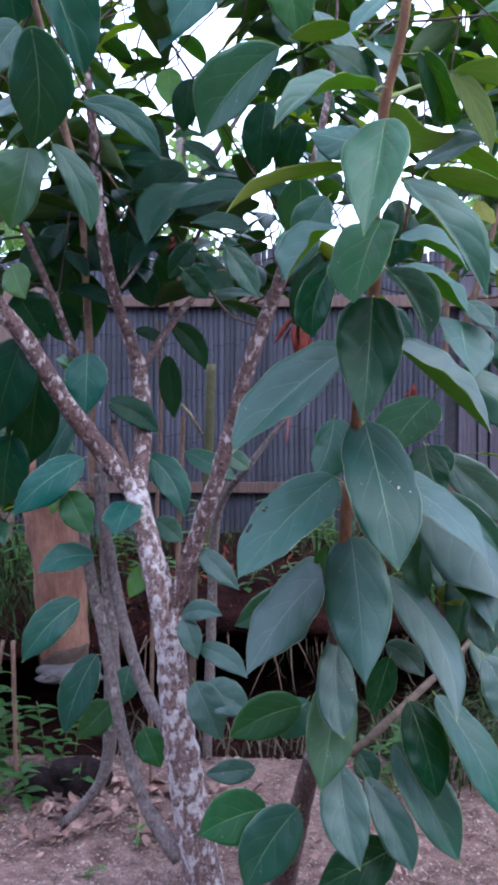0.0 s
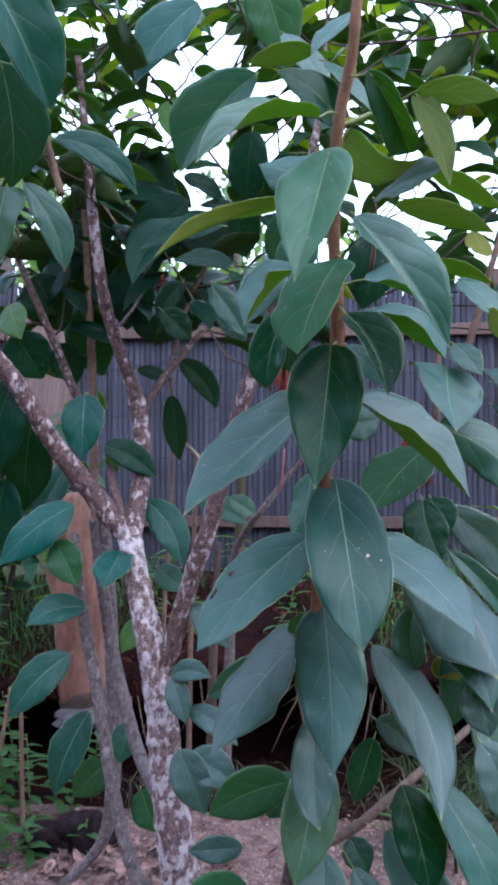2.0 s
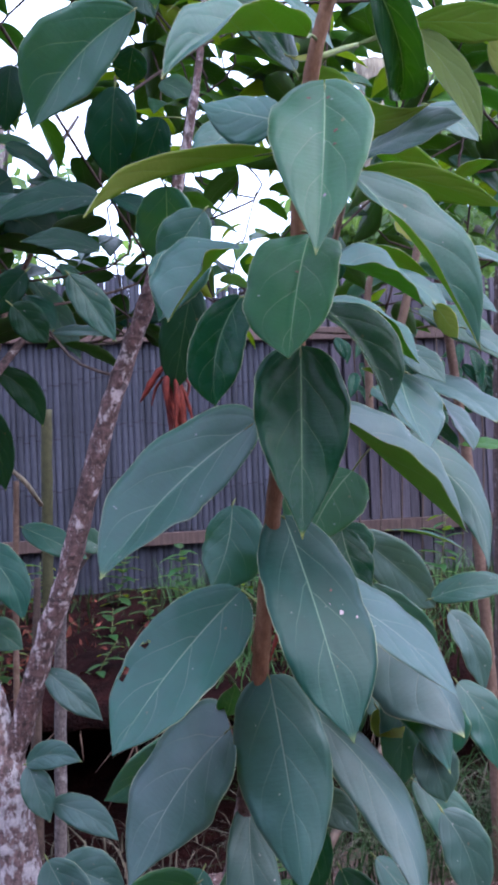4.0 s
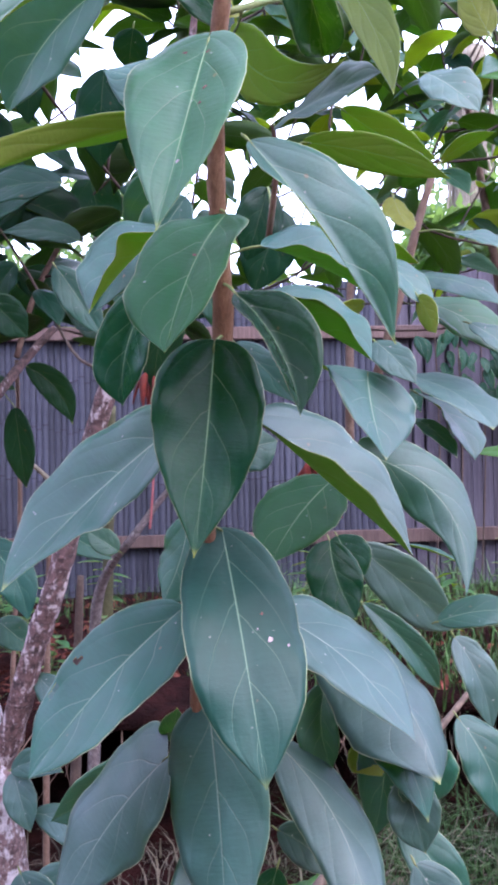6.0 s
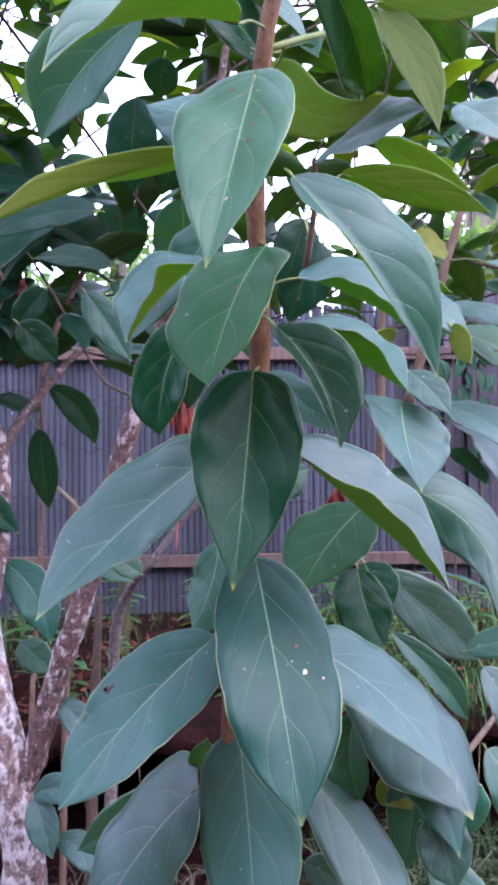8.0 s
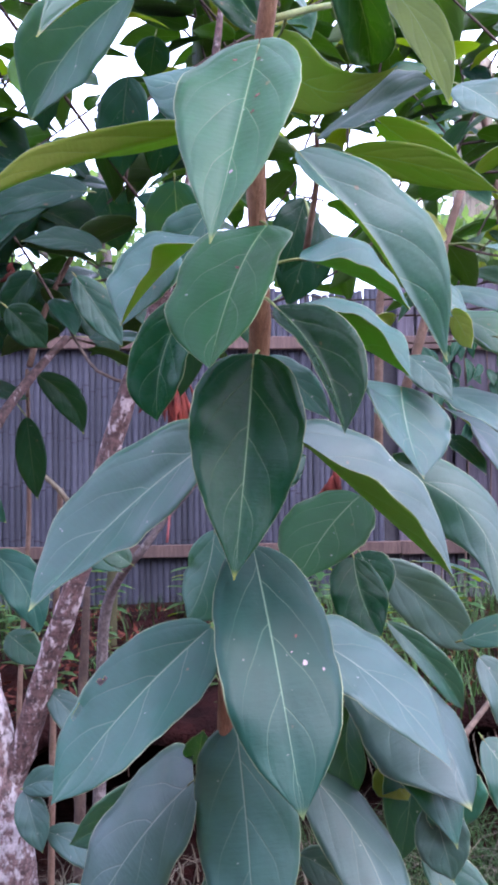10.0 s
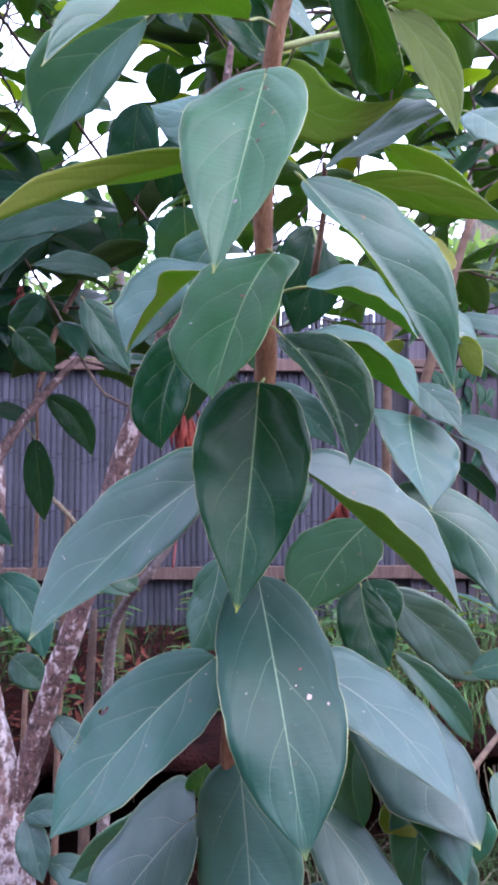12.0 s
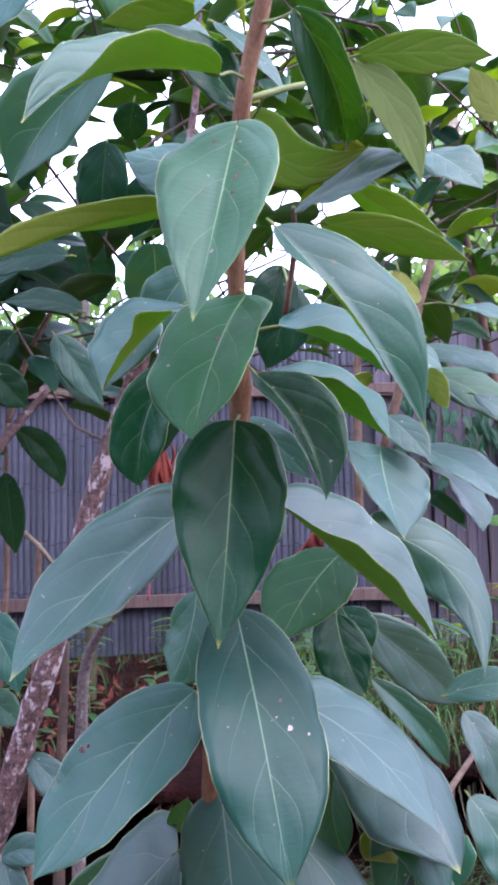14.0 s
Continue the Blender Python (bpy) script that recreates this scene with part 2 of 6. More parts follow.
# red earth taken down to near black, with the bank's shade in it
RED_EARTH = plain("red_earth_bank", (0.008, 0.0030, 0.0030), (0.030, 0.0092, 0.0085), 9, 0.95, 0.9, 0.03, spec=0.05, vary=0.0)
TURF = plain("turf", (0.05, 0.065, 0.025), (0.10, 0.10, 0.045), 3, 0.95, 0.6, 0.02, vary=0.0)
PEBBLE = plain("pebble_stone", (0.17, 0.115, 0.105), (0.36, 0.28, 0.27), 40, 0.8, spec=0.15, vary=1.0, island=True)
DRY_LEAF = plain("dry_leaf", (0.115, 0.060, 0.052), (0.29, 0.180, 0.160), 30, 0.75, spec=0.2, vary=1.0, island=True)
TAN_BOARD = plain("tan_board", (0.085, 0.055, 0.050), (0.15, 0.105, 0.095), 5, 0.85, 0.3, 0.003, (8, 8, 0.6))
# darker copy of GRASS, shade at fence foot and hollow put into it
GRASS_SHADE = plain("grass_blade_painted_shade", (0.018, 0.040, 0.012), (0.04, 0.075, 0.02), 12, 0.6, spec=0.15, vary=0.9, island=True)
GRASS = plain("grass_blade", (0.035, 0.095, 0.020), (0.075, 0.155, 0.038), 12, 0.55, vary=0.8, island=True)
STRAW = plain("dead_grass", (0.075, 0.060, 0.044), (0.15, 0.125, 0.092), 12, 0.8, vary=0.6, island=True)
WEED = leaf_material("weed_leaf", (0.022, 0.070, 0.022), (0.035, 0.100, 0.030), (0.13, 0.22, 0.08), (0.35, 0.7, 0.1), 0.35, 0.45, 0.35)
LOG = plain("peeled_log_wood", (0.13, 0.055, 0.040), (0.30, 0.155, 0.115), 9, 0.8, 0.7, 0.010, (1, 1, 0.45))
LOG_DARK = plain("log_bark_dark", (0.06, 0.04, 0.035), (0.12, 0.08, 0.065), 18, 0.95, 0.8, 0.008)
RUST = plain("dried_red_flower", (0.10, 0.014, 0.012), (0.22, 0.034, 0.022), 60, 0.85)
STAKE = plain("mossy_bamboo", (0.045, 0.042, 0.018), (0.085, 0.076, 0.032), 20, 0.7)
DARK_EARTH = plain("damp_dark_earth", (0.016, 0.011, 0.013), (0.045, 0.030, 0.033), 30, 0.95, 1.0, 0.02, spec=0.05)
STRAW_PALE = plain("fallen_straw", (0.20, 0.12, 0.10), (0.38, 0.27, 0.24), 30, 0.85, spec=0.1, vary=1.0, island=True)
STONE = plain("grey_stone", (0.060, 0.050, 0.055), (0.12, 0.105, 0.112), 12, 0.9, 0.6, 0.01)
FAR_LEAF = leaf_material("far_foliage", (0.022, 0.055, 0.016), (0.045, 0.085, 0.024), (0.08, 0.13, 0.04), (0.40, 0.62, 0.12), 0.4, 0.4, 0.30)
PALE_DRY = plain("dry_palm_fibre", (0.20, 0.16, 0.12), (0.42, 0.36, 0.28), 30, 0.85, 0.8, 0.01, (4, 4, 0.4))


# ---------------------------------------------------------------- mesh helpers
def mesh_of(name, verts, faces, mats, slots=None, uvs=None, smooth=True):
    me = bpy.data.meshes.new(name)
    me.from_pydata([tuple(v) for v in verts], [], faces)
    for m in mats:
        me.materials.append(m)
    if slots is not None:
        me.polygons.foreach_set("material_index", slots)
    if uvs is not None:
        layer = me.uv_layers.new(name="UVMap")
        idx = np.empty(len(me.loops), dtype=np.int32)
        me.loops.foreach_get("vertex_index", idx)
        layer.data.foreach_set("uv", np.asarray(uvs, dtype=np.float32)[idx].ravel())
    me.polygons.foreach_set("use_smooth", [smooth] * len(me.polygons))
    me.update()
    return me


def thing(name, where, label, category, group="", kind=""):
    ob = new(name)
    ob.empty_display_size = 0.05
    ob.location = where
    return tagged(ob, label, category, group, kind)


def part(name, me, parent, m=None, label=""):
    """A mesh as a part under a thing; m is its pose in the world, as long as the parent is a thing."""
    ob = new(name, me)
    ob.parent = parent
    ob.matrix_basis = Matrix.Translation(-Vector(parent.location)) @ (m if m is not None else Matrix())
    return tagged(ob, label) if label else ob


def smooth_path(points, step=0.03):
    """Points (x, y, z, r) resampled by a Catmull-Rom curve."""
    p = np.array(points, float)
    q = np.vstack([2 * p[0] - p[1], p, 2 * p[-1] - p[-2]])
    out = []
    for k in range(1, len(q) - 2):
        n = max(2, int(np.linalg.norm(q[k + 1, :3] - q[k, :3]) / step))
        for s in np.arange(n) / n:
            a, b, c, d = q[k - 1], q[k], q[k + 1], q[k + 2]
            out.append(0.5 * (2 * b + (c - a) * s + (2 * a - 5 * b + 4 * c - d) * s * s + (3 * b - 3 * c + d - a) * s ** 3))
    out.append(p[-1])
    return np.array(out)


def tube(path, sides=10, lump=0.0, seed=0, rings=0.0, origin=(0, 0, 0)):
    """Verts and faces of a closed, slightly lumpy tube along (x, y, z, r)."""
    rng = np.random.RandomState(seed)
    path = np.asarray(path, float)
    origin = np.asarray(origin, float)
    verts, faces = [], []
    ref = np.array([0.3, -1.0, 0.17])
    for k, (x, y, z, r) in enumerate(path):
        d = path[min(k + 1, len(path) - 1), :3] - path[max(k - 1, 0), :3]
        d = d / (np.linalg.norm(d) + 1e-9)
        u = np.cross(d, ref)
        u /= np.linalg.norm(u) + 1e-9
        v = np.cross(d, u)
        swell = 1 + rings * max(0.0, math.sin(k * 2.3 + seed)) + lump * 0.5 * (rng.rand() - 0.5)
        for j in range(sides):
            t = 2 * math.pi * j / sides
            rr = r * swell * (1 + lump * (rng.rand() - 0.5))
            verts.append(np.array([x, y, z]) - origin + rr * (math.cos(t) * u + math.sin(t) * v))
    n = len(path)
    for k in range(n - 1):
        for j in range(sides):
            a, b = k * sides + j, k * sides + (j + 1) % sides
            faces.append((a, b, b + sides, a + sides))
    faces.append(tuple(range(sides - 1, -1, -1)))
    faces.append(tuple((n - 1) * sides + j for j in range(sides)))
    return verts, faces


# ---------------------------------------------------------------- leaves
def blade_outline(v, peak, ac=1.9, rb=0.56):
    """Half width of an ovate, drip-tipped blade at v from base to tip; rb: small for a rounded base, large for a narrow one."""
    if v < peak:
        return (1 - (1 - v / peak) ** 2.1) ** rb
    s = (v - peak) / (1 - peak)
    return max(0.0, (1 - s ** ac) * (1 - 0.45 * s ** 6))


def leaf_mesh(length, width, bow=0.04, sway=0.0, fp=5, fn=5, tw=0, pk=0.46, ac=1.9, rb=0.56, asym=0.0, cord=0.0, worn=1.0, top=None, under=None, seed=0, nv=26, nu=5, holes=()):
    """A thin two-sided blade along +y with its upper face to +z, base at the origin."""
    rng = np.random.RandomState(seed)
    ph = rng.rand(4) * 6.28
    ripple = (0.025 + 0.045 * rng.rand()) * (0.5 + 0.5 * worn)
    thick = 0.0005
    grid, uv = [], []
    cols = 2 * nu + 1
    for i in range(nv + 1):
        v = i / nv if holes else i / nv - 0.65 * math.sin(2 * math.pi * i / nv) / (2 * math.pi)
        s = 4 * v * (1 - v)
        mid = np.array([sway * length * s, length * v, bow * length * s])
        hw = width / 2 * max(0.012, blade_outline(v, pk, ac, rb))
        th = radians(tw) * (v - 0.5)
        sx, nz = np.array([math.cos(th), 0, -math.sin(th)]), np.array([math.sin(th), 0, math.cos(th)])
        tang = np.array([sway * length * 4 * (1 - 2 * v), length, bow * length * 4 * (1 - 2 * v)])
        tang /= np.linalg.norm(tang)
        sx = sx - tang * sx.dot(tang)
        sx /= np.linalg.norm(sx)
        nz = np.cross(sx, tang)
        for j in range(cols):
            u = (j - nu) / nu
            a = abs(u)
            f = radians((fp if u > 0 else fn) + 6) * min(1.0, 0.45 + 1.6 * v)
            wav = ripple * a * a * math.sin(v * 11 + ph[0] + (2.1 if u > 0 else 0)) + 0.03 * a * math.sin(v * 23 + ph[1] + 3 * u)
            rag = 1 + worn * 0.011 * math.sin(v * 31 + ph[2] + (1 if u > 0 else 4)) + worn * 0.008 * math.sin(v * 57 + ph[3])
            lift = a * math.sin(f) - 0.10 * a * a + wav
            grid.append(mid + hw * (1 + asym if u > 0 else 1 - asym) * (sx * u * math.cos(f) * rag + nz * lift))
            if cord and v < 0.35:
                grid[-1] = grid[-1] - tang * cord * length * a ** 1.5 * (1 - v / 0.35) ** 2
            uv.append((0.5 + 0.5 * u, v))
    grid = np.array(grid)
    m = len(grid)
    sheet = grid.reshape(nv + 1, cols, 3)
    normal = np.cross(np.gradient(sheet, axis=1), np.gradient(sheet, axis=0)).reshape(m, 3)
    normal /= np.linalg.norm(normal, axis=1, keepdims=True) + 1e-12
    verts = np.vstack([grid, grid - thick * normal])
    faces, slots = [], []
    gone = set()
    for hu, hv in holes:
        gone.add((int(hv * nv), int(nu + hu * nu)))
    for i in range(nv):
        for j in range(2 * nu):
            if (i, j) in gone:
                continue
            a = i * cols + j
            quad = (a, a + 1, a + cols + 1, a + cols)
            for tri in ((quad[0], quad[1], quad[2]), (quad[0], quad[2], quad[3])):
                faces.append(tri)
                slots.append(0)
                faces.append(tuple(q + m for q in reversed(tri)))
                slots.append(1)
    for i in range(nv):
        for j, flip in ((0, False), (2 * nu, True)):
            a, b = i * cols + j, (i + 1) * cols + j
            quad = (a, b, b + m, a + m)
            faces.append(tuple(reversed(quad)) if flip else quad)
            slots.append(0)
    return mesh_of("leaf", verts, faces, [top or LEAF_TOP, under or LEAF_UNDER], slots, np.vstack([uv, uv]))


def leaf_pose(base, tip, roll):
    """The pose of a leaf from base to tip; roll 0 turns its upper face to -y, as far as it can."""
    b, t = Vector(base), Vector(tip)
    axis = (t - b).normalized()
    n0 = Vector((0, -1, 0.12))
    n0 = (n0 - axis * n0.dot(axis)).normalized()
    n0 = Matrix.Rotation(radians(roll), 3, axis) @ n0
    side = axis.cross(n0)
    m = Matrix((side, axis, n0)).transposed().to_4x4()
    m.translation = b
    return m


STEMS = {}
leaf_count = [0]


def add_spot(ob, length, width, shape, u, v, size, mat, seed):
    """A small ragged eaten or rusty spot lying on the blade, found from the blade's own vertices."""
    me = ob.data
    uvs = np.empty(len(me.loops) * 2, dtype=np.float32)
    me.uv_layers[0].data.foreach_get("uv", uvs)
    uvs = uvs.reshape(-1, 2)
    poly = min((p for p in me.polygons if p.material_index == 0), key=lambda p: np.sum((uvs[list(p.loop_indices)].mean(axis=0) - (0.5 + 0.5 * u, v)) ** 2))
    rng = np.random.RandomState(seed)
    n = poly.normal
    a = n.orthogonal().normalized()
    b = n.cross(a)
    verts = [poly.center + n * 0.0008]
    for k in range(9):
        r = size * (0.65 + 0.6 * rng.rand())
        verts.append(poly.center + n * 0.0006 + a * r * math.cos(k * 0.698) + b * r * math.sin(k * 0.698) * 0.8)
    spot = new("spot", mesh_of("spot", verts, [(0, k + 1, (k + 1) % 9 + 1) for k in range(9)], [mat]))
    spot.parent = ob


def leaf(plant, base, tip, width, roll, dark=0, fresh=0, mid=0, green=0, shade=0, dull=0, dust_sheen=0, teal=0, holes=(), spots=(), **shape):
    """One large leaf with its stalk, which runs to the plant's nearest stem."""
    leaf_count[0] += 1
    seed = leaf_count[0]
    length = (Vector(tip) - Vector(base)).length
    top = LEAF_FRESH if fresh else LEAF_GREEN if green else LEAF_DUST_SHEEN if dust_sheen else LEAF_TEAL if teal else LEAF_SHADE if shade else LEAF_DARK if dark else LEAF_MID if mid else LEAF_TOP
    pose_m = leaf_pose(base, tip, roll)
    fine = dict(nv=44, nu=14) if holes else dict(nv=36, nu=6)
    me = leaf_mesh(length, width, top=top, under=LEAF_UNDER_OLIVE if dull else None, seed=seed, holes=holes, **fine, **shape)
    ob = part("leaf", me, plant, pose_m)
    line = STEMS[plant.name]
    b = np.array(base)
    d = np.linalg.norm(line[:, :3] - b, axis=1)
    k = int(np.argmin(d))
    inv = pose_m.inverted()
    start = Vector(line[k, :3]) if d[k] < 0.075 else Vector(b) + pose_m.to_3x3() @ Vector((0.0, -0.012, -0.006))
    s = inv @ start
    bow = Vector((0, 0, 0.12 * s.length))
    tail = Vector((shape.get("sway", 0) * 4 * length * 0.06, 0.06 * length, shape.get("bow", 0.04) * 4 * length * 0.06 - 0.0012))
    pts = [(*s, 0.0019 if d[k] < 0.075 else 0.0007), (*(s * 0.5 + bow * 0.5), 0.0016), (0, 0, -0.0008, 0.0015), (*tail, 0.0009)]
    for k, (u, vv, size, kind) in enumerate(spots):
        add_spot(ob, length, width, shape, u, vv, size, SPOT_PALE if kind == "pale" else SPOT_RUST, seed + k)
    v, f = tube(smooth_path(pts, 0.01), 6)
    st = new("leaf_stalk", mesh_of("leaf_stalk", v, f, [PETIOLE]))
    st.parent = ob
    return ob


def stem(plant, name, points, material, sides=12, lump=0.12, rings=0.0, label="", collect=True, step=0.025):
    path = smooth_path(points, step)
    if collect:
        STEMS[plant.name] = np.vstack([STEMS[plant.name], path]) if plant.name in STEMS else path
    v, f = tube(path, sides, lump, len(points) * 7 + int(points[0][2] * 100), rings, plant.location)
    ob = new(name, mesh_of(name, v, f, [material]))
    ob.parent = plant
    return tagged(ob, label) if label else ob


# ---------------------------------------------------------------- ground
def ground_height(x, y, z, rough):
    p = Vector((x * 1.3, y * 1.3, 3.1))
    q = Vector((x * 7, y * 7, z * 7))
    return rough * (0.8 * noise.noise(p) + 0.35 * noise.noise(q) + 0.25 * noise.noise(q * 2.3))


def bank_raise(x, y, z):
    """How much higher the bank and the roof of the hollow stand to the right of the stump."""
    s = min(1.0, max(0.0, (x + 0.62) / 0.3))
    return 0.13 * s * s * (3 - 2 * s) * min(1.0, max(0.0, (z - 0.06) / 0.22)) * min(1.0, max(0.0, (5.7 - y) / 1.3)) * (y > 3.3)


def build_ground():
    """One sheet: bare soil, a washed-out hollow under a red bank, and turf behind it to the horizon."""
    profile = [(-300, 0.02, 0, 0), (-60, 0.02, 0, 0.02), (-12, 0.02, 0, 0.02), (-4, 0.02, 0, 0.02), (-1, 0.02, 0, 0.02), (0.5, 0.02, 0, 0.02)]
    profile += [(1.0 + 0.1 * k, 0.03, 0, 0.022) for k in range(23)]
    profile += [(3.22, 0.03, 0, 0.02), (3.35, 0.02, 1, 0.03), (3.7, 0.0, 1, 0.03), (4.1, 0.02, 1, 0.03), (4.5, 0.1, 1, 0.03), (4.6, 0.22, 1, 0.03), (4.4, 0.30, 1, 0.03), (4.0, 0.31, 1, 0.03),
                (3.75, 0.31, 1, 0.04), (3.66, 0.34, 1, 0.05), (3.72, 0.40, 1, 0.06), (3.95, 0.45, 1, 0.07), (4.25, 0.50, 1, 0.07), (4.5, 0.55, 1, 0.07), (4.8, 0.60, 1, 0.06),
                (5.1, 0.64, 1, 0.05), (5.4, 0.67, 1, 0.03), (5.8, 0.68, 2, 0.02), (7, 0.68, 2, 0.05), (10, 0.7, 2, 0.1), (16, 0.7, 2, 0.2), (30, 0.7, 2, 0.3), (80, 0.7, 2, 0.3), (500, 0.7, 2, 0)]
    dense = [profile[0]]
    for p, q in zip(profile, profile[1:]):
        n = max(1, int(math.hypot(q[0] - p[0], q[1] - p[1]) / 0.07)) if 3.1 < q[0] < 5.6 else 1
        dense += [tuple(p[i] + (q[i] - p[i]) * k / n for i in range(2)) + (p[2], p[3] + (q[3] - p[3]) * k / n) for k in range(1, n)] + [q]
    profile = dense
    xs = [-400, -120, -40, -14, -7, -5] + [-4 + 0.1 * k for k in range(20)] + [-2 + 0.05 * k for k in range(90)] + [2.5 + 0.1 * k for k in range(16)] + [5, 7, 14, 40, 120, 400]
    verts, faces, slots = [], [], []
    for y, z, m, rough in profile:
        for x in xs:
            shift = 0.22 * noise.noise(Vector((x * 0.9, 0.3, 7.7))) if 3.2 < y < 5 else 0.0
            verts.append((x, y + shift * min(1, max(0, (y - 3.2) * 2)), z + bank_raise(x, y, z) + ground_height(x, y, z, rough)))
    c = len(xs)
    for k in range(len(profile) - 1):
        for j in range(c - 1):
            a = k * c + j
            faces.append((a, a + 1, a + c + 1, a + c))
            slots.append(profile[k][2])
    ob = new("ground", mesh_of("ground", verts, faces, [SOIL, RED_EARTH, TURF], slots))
    return tagged(ob, "bare pinkish soil running to a red earth bank", "ground", kind="structure")


build_ground()


def build_unseen_hedge():
    """Unseen dark growth, added behind and beside the camera to block low sky."""
    verts, faces = [], []
    cols, rows = 90, 14
    for i in range(rows + 1):
        for j in range(cols + 1):
            a = radians(-215 + 250 * j / cols)
            z = (3.6 + 1.2 * max(0.0, -math.sin(a)) - 1.4 * max(0.0, math.cos(a)) ** 0.7) * i / rows
            r = 7.0 + 1.1 * noise.noise(Vector((math.cos(a) * 4, math.sin(a) * 4, z * 0.8))) - 0.10 * z * (z > 3)
            top = 0.7 * noise.noise(Vector((math.cos(a) * 3, math.sin(a) * 3, 9.1))) * i / rows
            verts.append((r * math.cos(a), 1.0 + r * math.sin(a), z + top - 0.1))
    for i in range(rows):
        for j in range(cols):
            q = i * (cols + 1) + j
            faces.append((q, q + 1, q + cols + 2, q + cols + 1))
    ob = new("hedge", mesh_of("hedge", verts, faces, [UNSEEN_HEDGE]))
    tagged(ob, "unseen dark green hedge added to block low sky light", "hedge", kind="structure")


build_unseen_hedge()
FENCE_Y = 5.5


# ---------------------------------------------------------------- fence
def slat_mesh(width, height, seed):
    """A split-bamboo slat: bowed face, swollen dark nodes."""
    rng = np.random.RandomState(seed)
    nodes = []
    z = 0.10 + 0.03 * rng.rand()
    while z < height - 0.05:
        nodes.append(z)
        z += 0.315 + 0.014 * (rng.rand() - 0.5)
    levels = [(0, 1.0, 0)]
    for z in nodes:
        levels += [(z - 0.012, 1.0, 0), (z - 0.005, 1.12, 1), (z + 0.004, 1.12, 0), (z + 0.010, 1.0, 0)]
    levels.append((height, 1.0, 0))
    verts, faces, slots = [], [], []
    prof = [(-0.5, 0.0), (-0.42, -0.006), (-0.15, -0.011), (0.15, -0.011), (0.42, -0.006), (0.5, 0.0)]
    for z, s, _ in levels:
        for px, py in prof:
            verts.append((px * width * (1 + (s - 1) * 0.3), py * s, z))
    c = len(prof)
    for k in range(len(levels) - 1):
        for j in range(c - 1):
            a = k * c + j
            faces.append((a, a + 1, a + c + 1, a + c))
            slots.append(levels[k][2])
        a = k * c
        faces.append((a + c - 1, a, a + c, a + 2 * c - 1))
        slots.append(0)
    faces.append(tuple(range(c - 1, -1, -1)))
    faces.append(tuple((len(levels) - 1) * c + j for j in range(c)))
    slots += [0, 0]
    return mesh_of("slat", verts, faces, [BAMBOO, BAMBOO_NODE], slots, smooth=False)


def board_mesh(w, d, h, mat, bevel=0.004, seed=0, bend=0.0):
    """A sawn board, centred in x, standing on z = 0, with chamfered and slightly uneven edges."""
    rng = np.random.RandomState(seed)
    ring = [(-w / 2 + bevel, -d / 2), (w / 2 - bevel, -d / 2), (w / 2, -d / 2 + bevel), (w / 2, d / 2 - bevel), (w / 2 - bevel, d / 2), (-w / 2 + bevel, d / 2), (-w / 2, d / 2 - bevel), (-w / 2, -d / 2 + bevel)]
    verts, faces = [], []
    for k in range(7):
        t = k / 6
        for x, y in ring:
            verts.append((x + bend * math.sin(t * 3) + 0.003 * (rng.rand() - 0.5), y + 0.002 * (rng.rand() - 0.5), h * t + (0.012 * (rng.rand() - 0.5) if k == 6 else 0)))
    for k in range(6):
        for j in range(8):
            a, b = k * 8 + j, k * 8 + (j + 1) % 8
            faces.append((a, b, b + 8, a + 8))
    faces += [tuple(range(7, -1, -1)), tuple(48 + j for j in range(8))]
    return mesh_of("board", verts, faces, [mat], smooth=False)


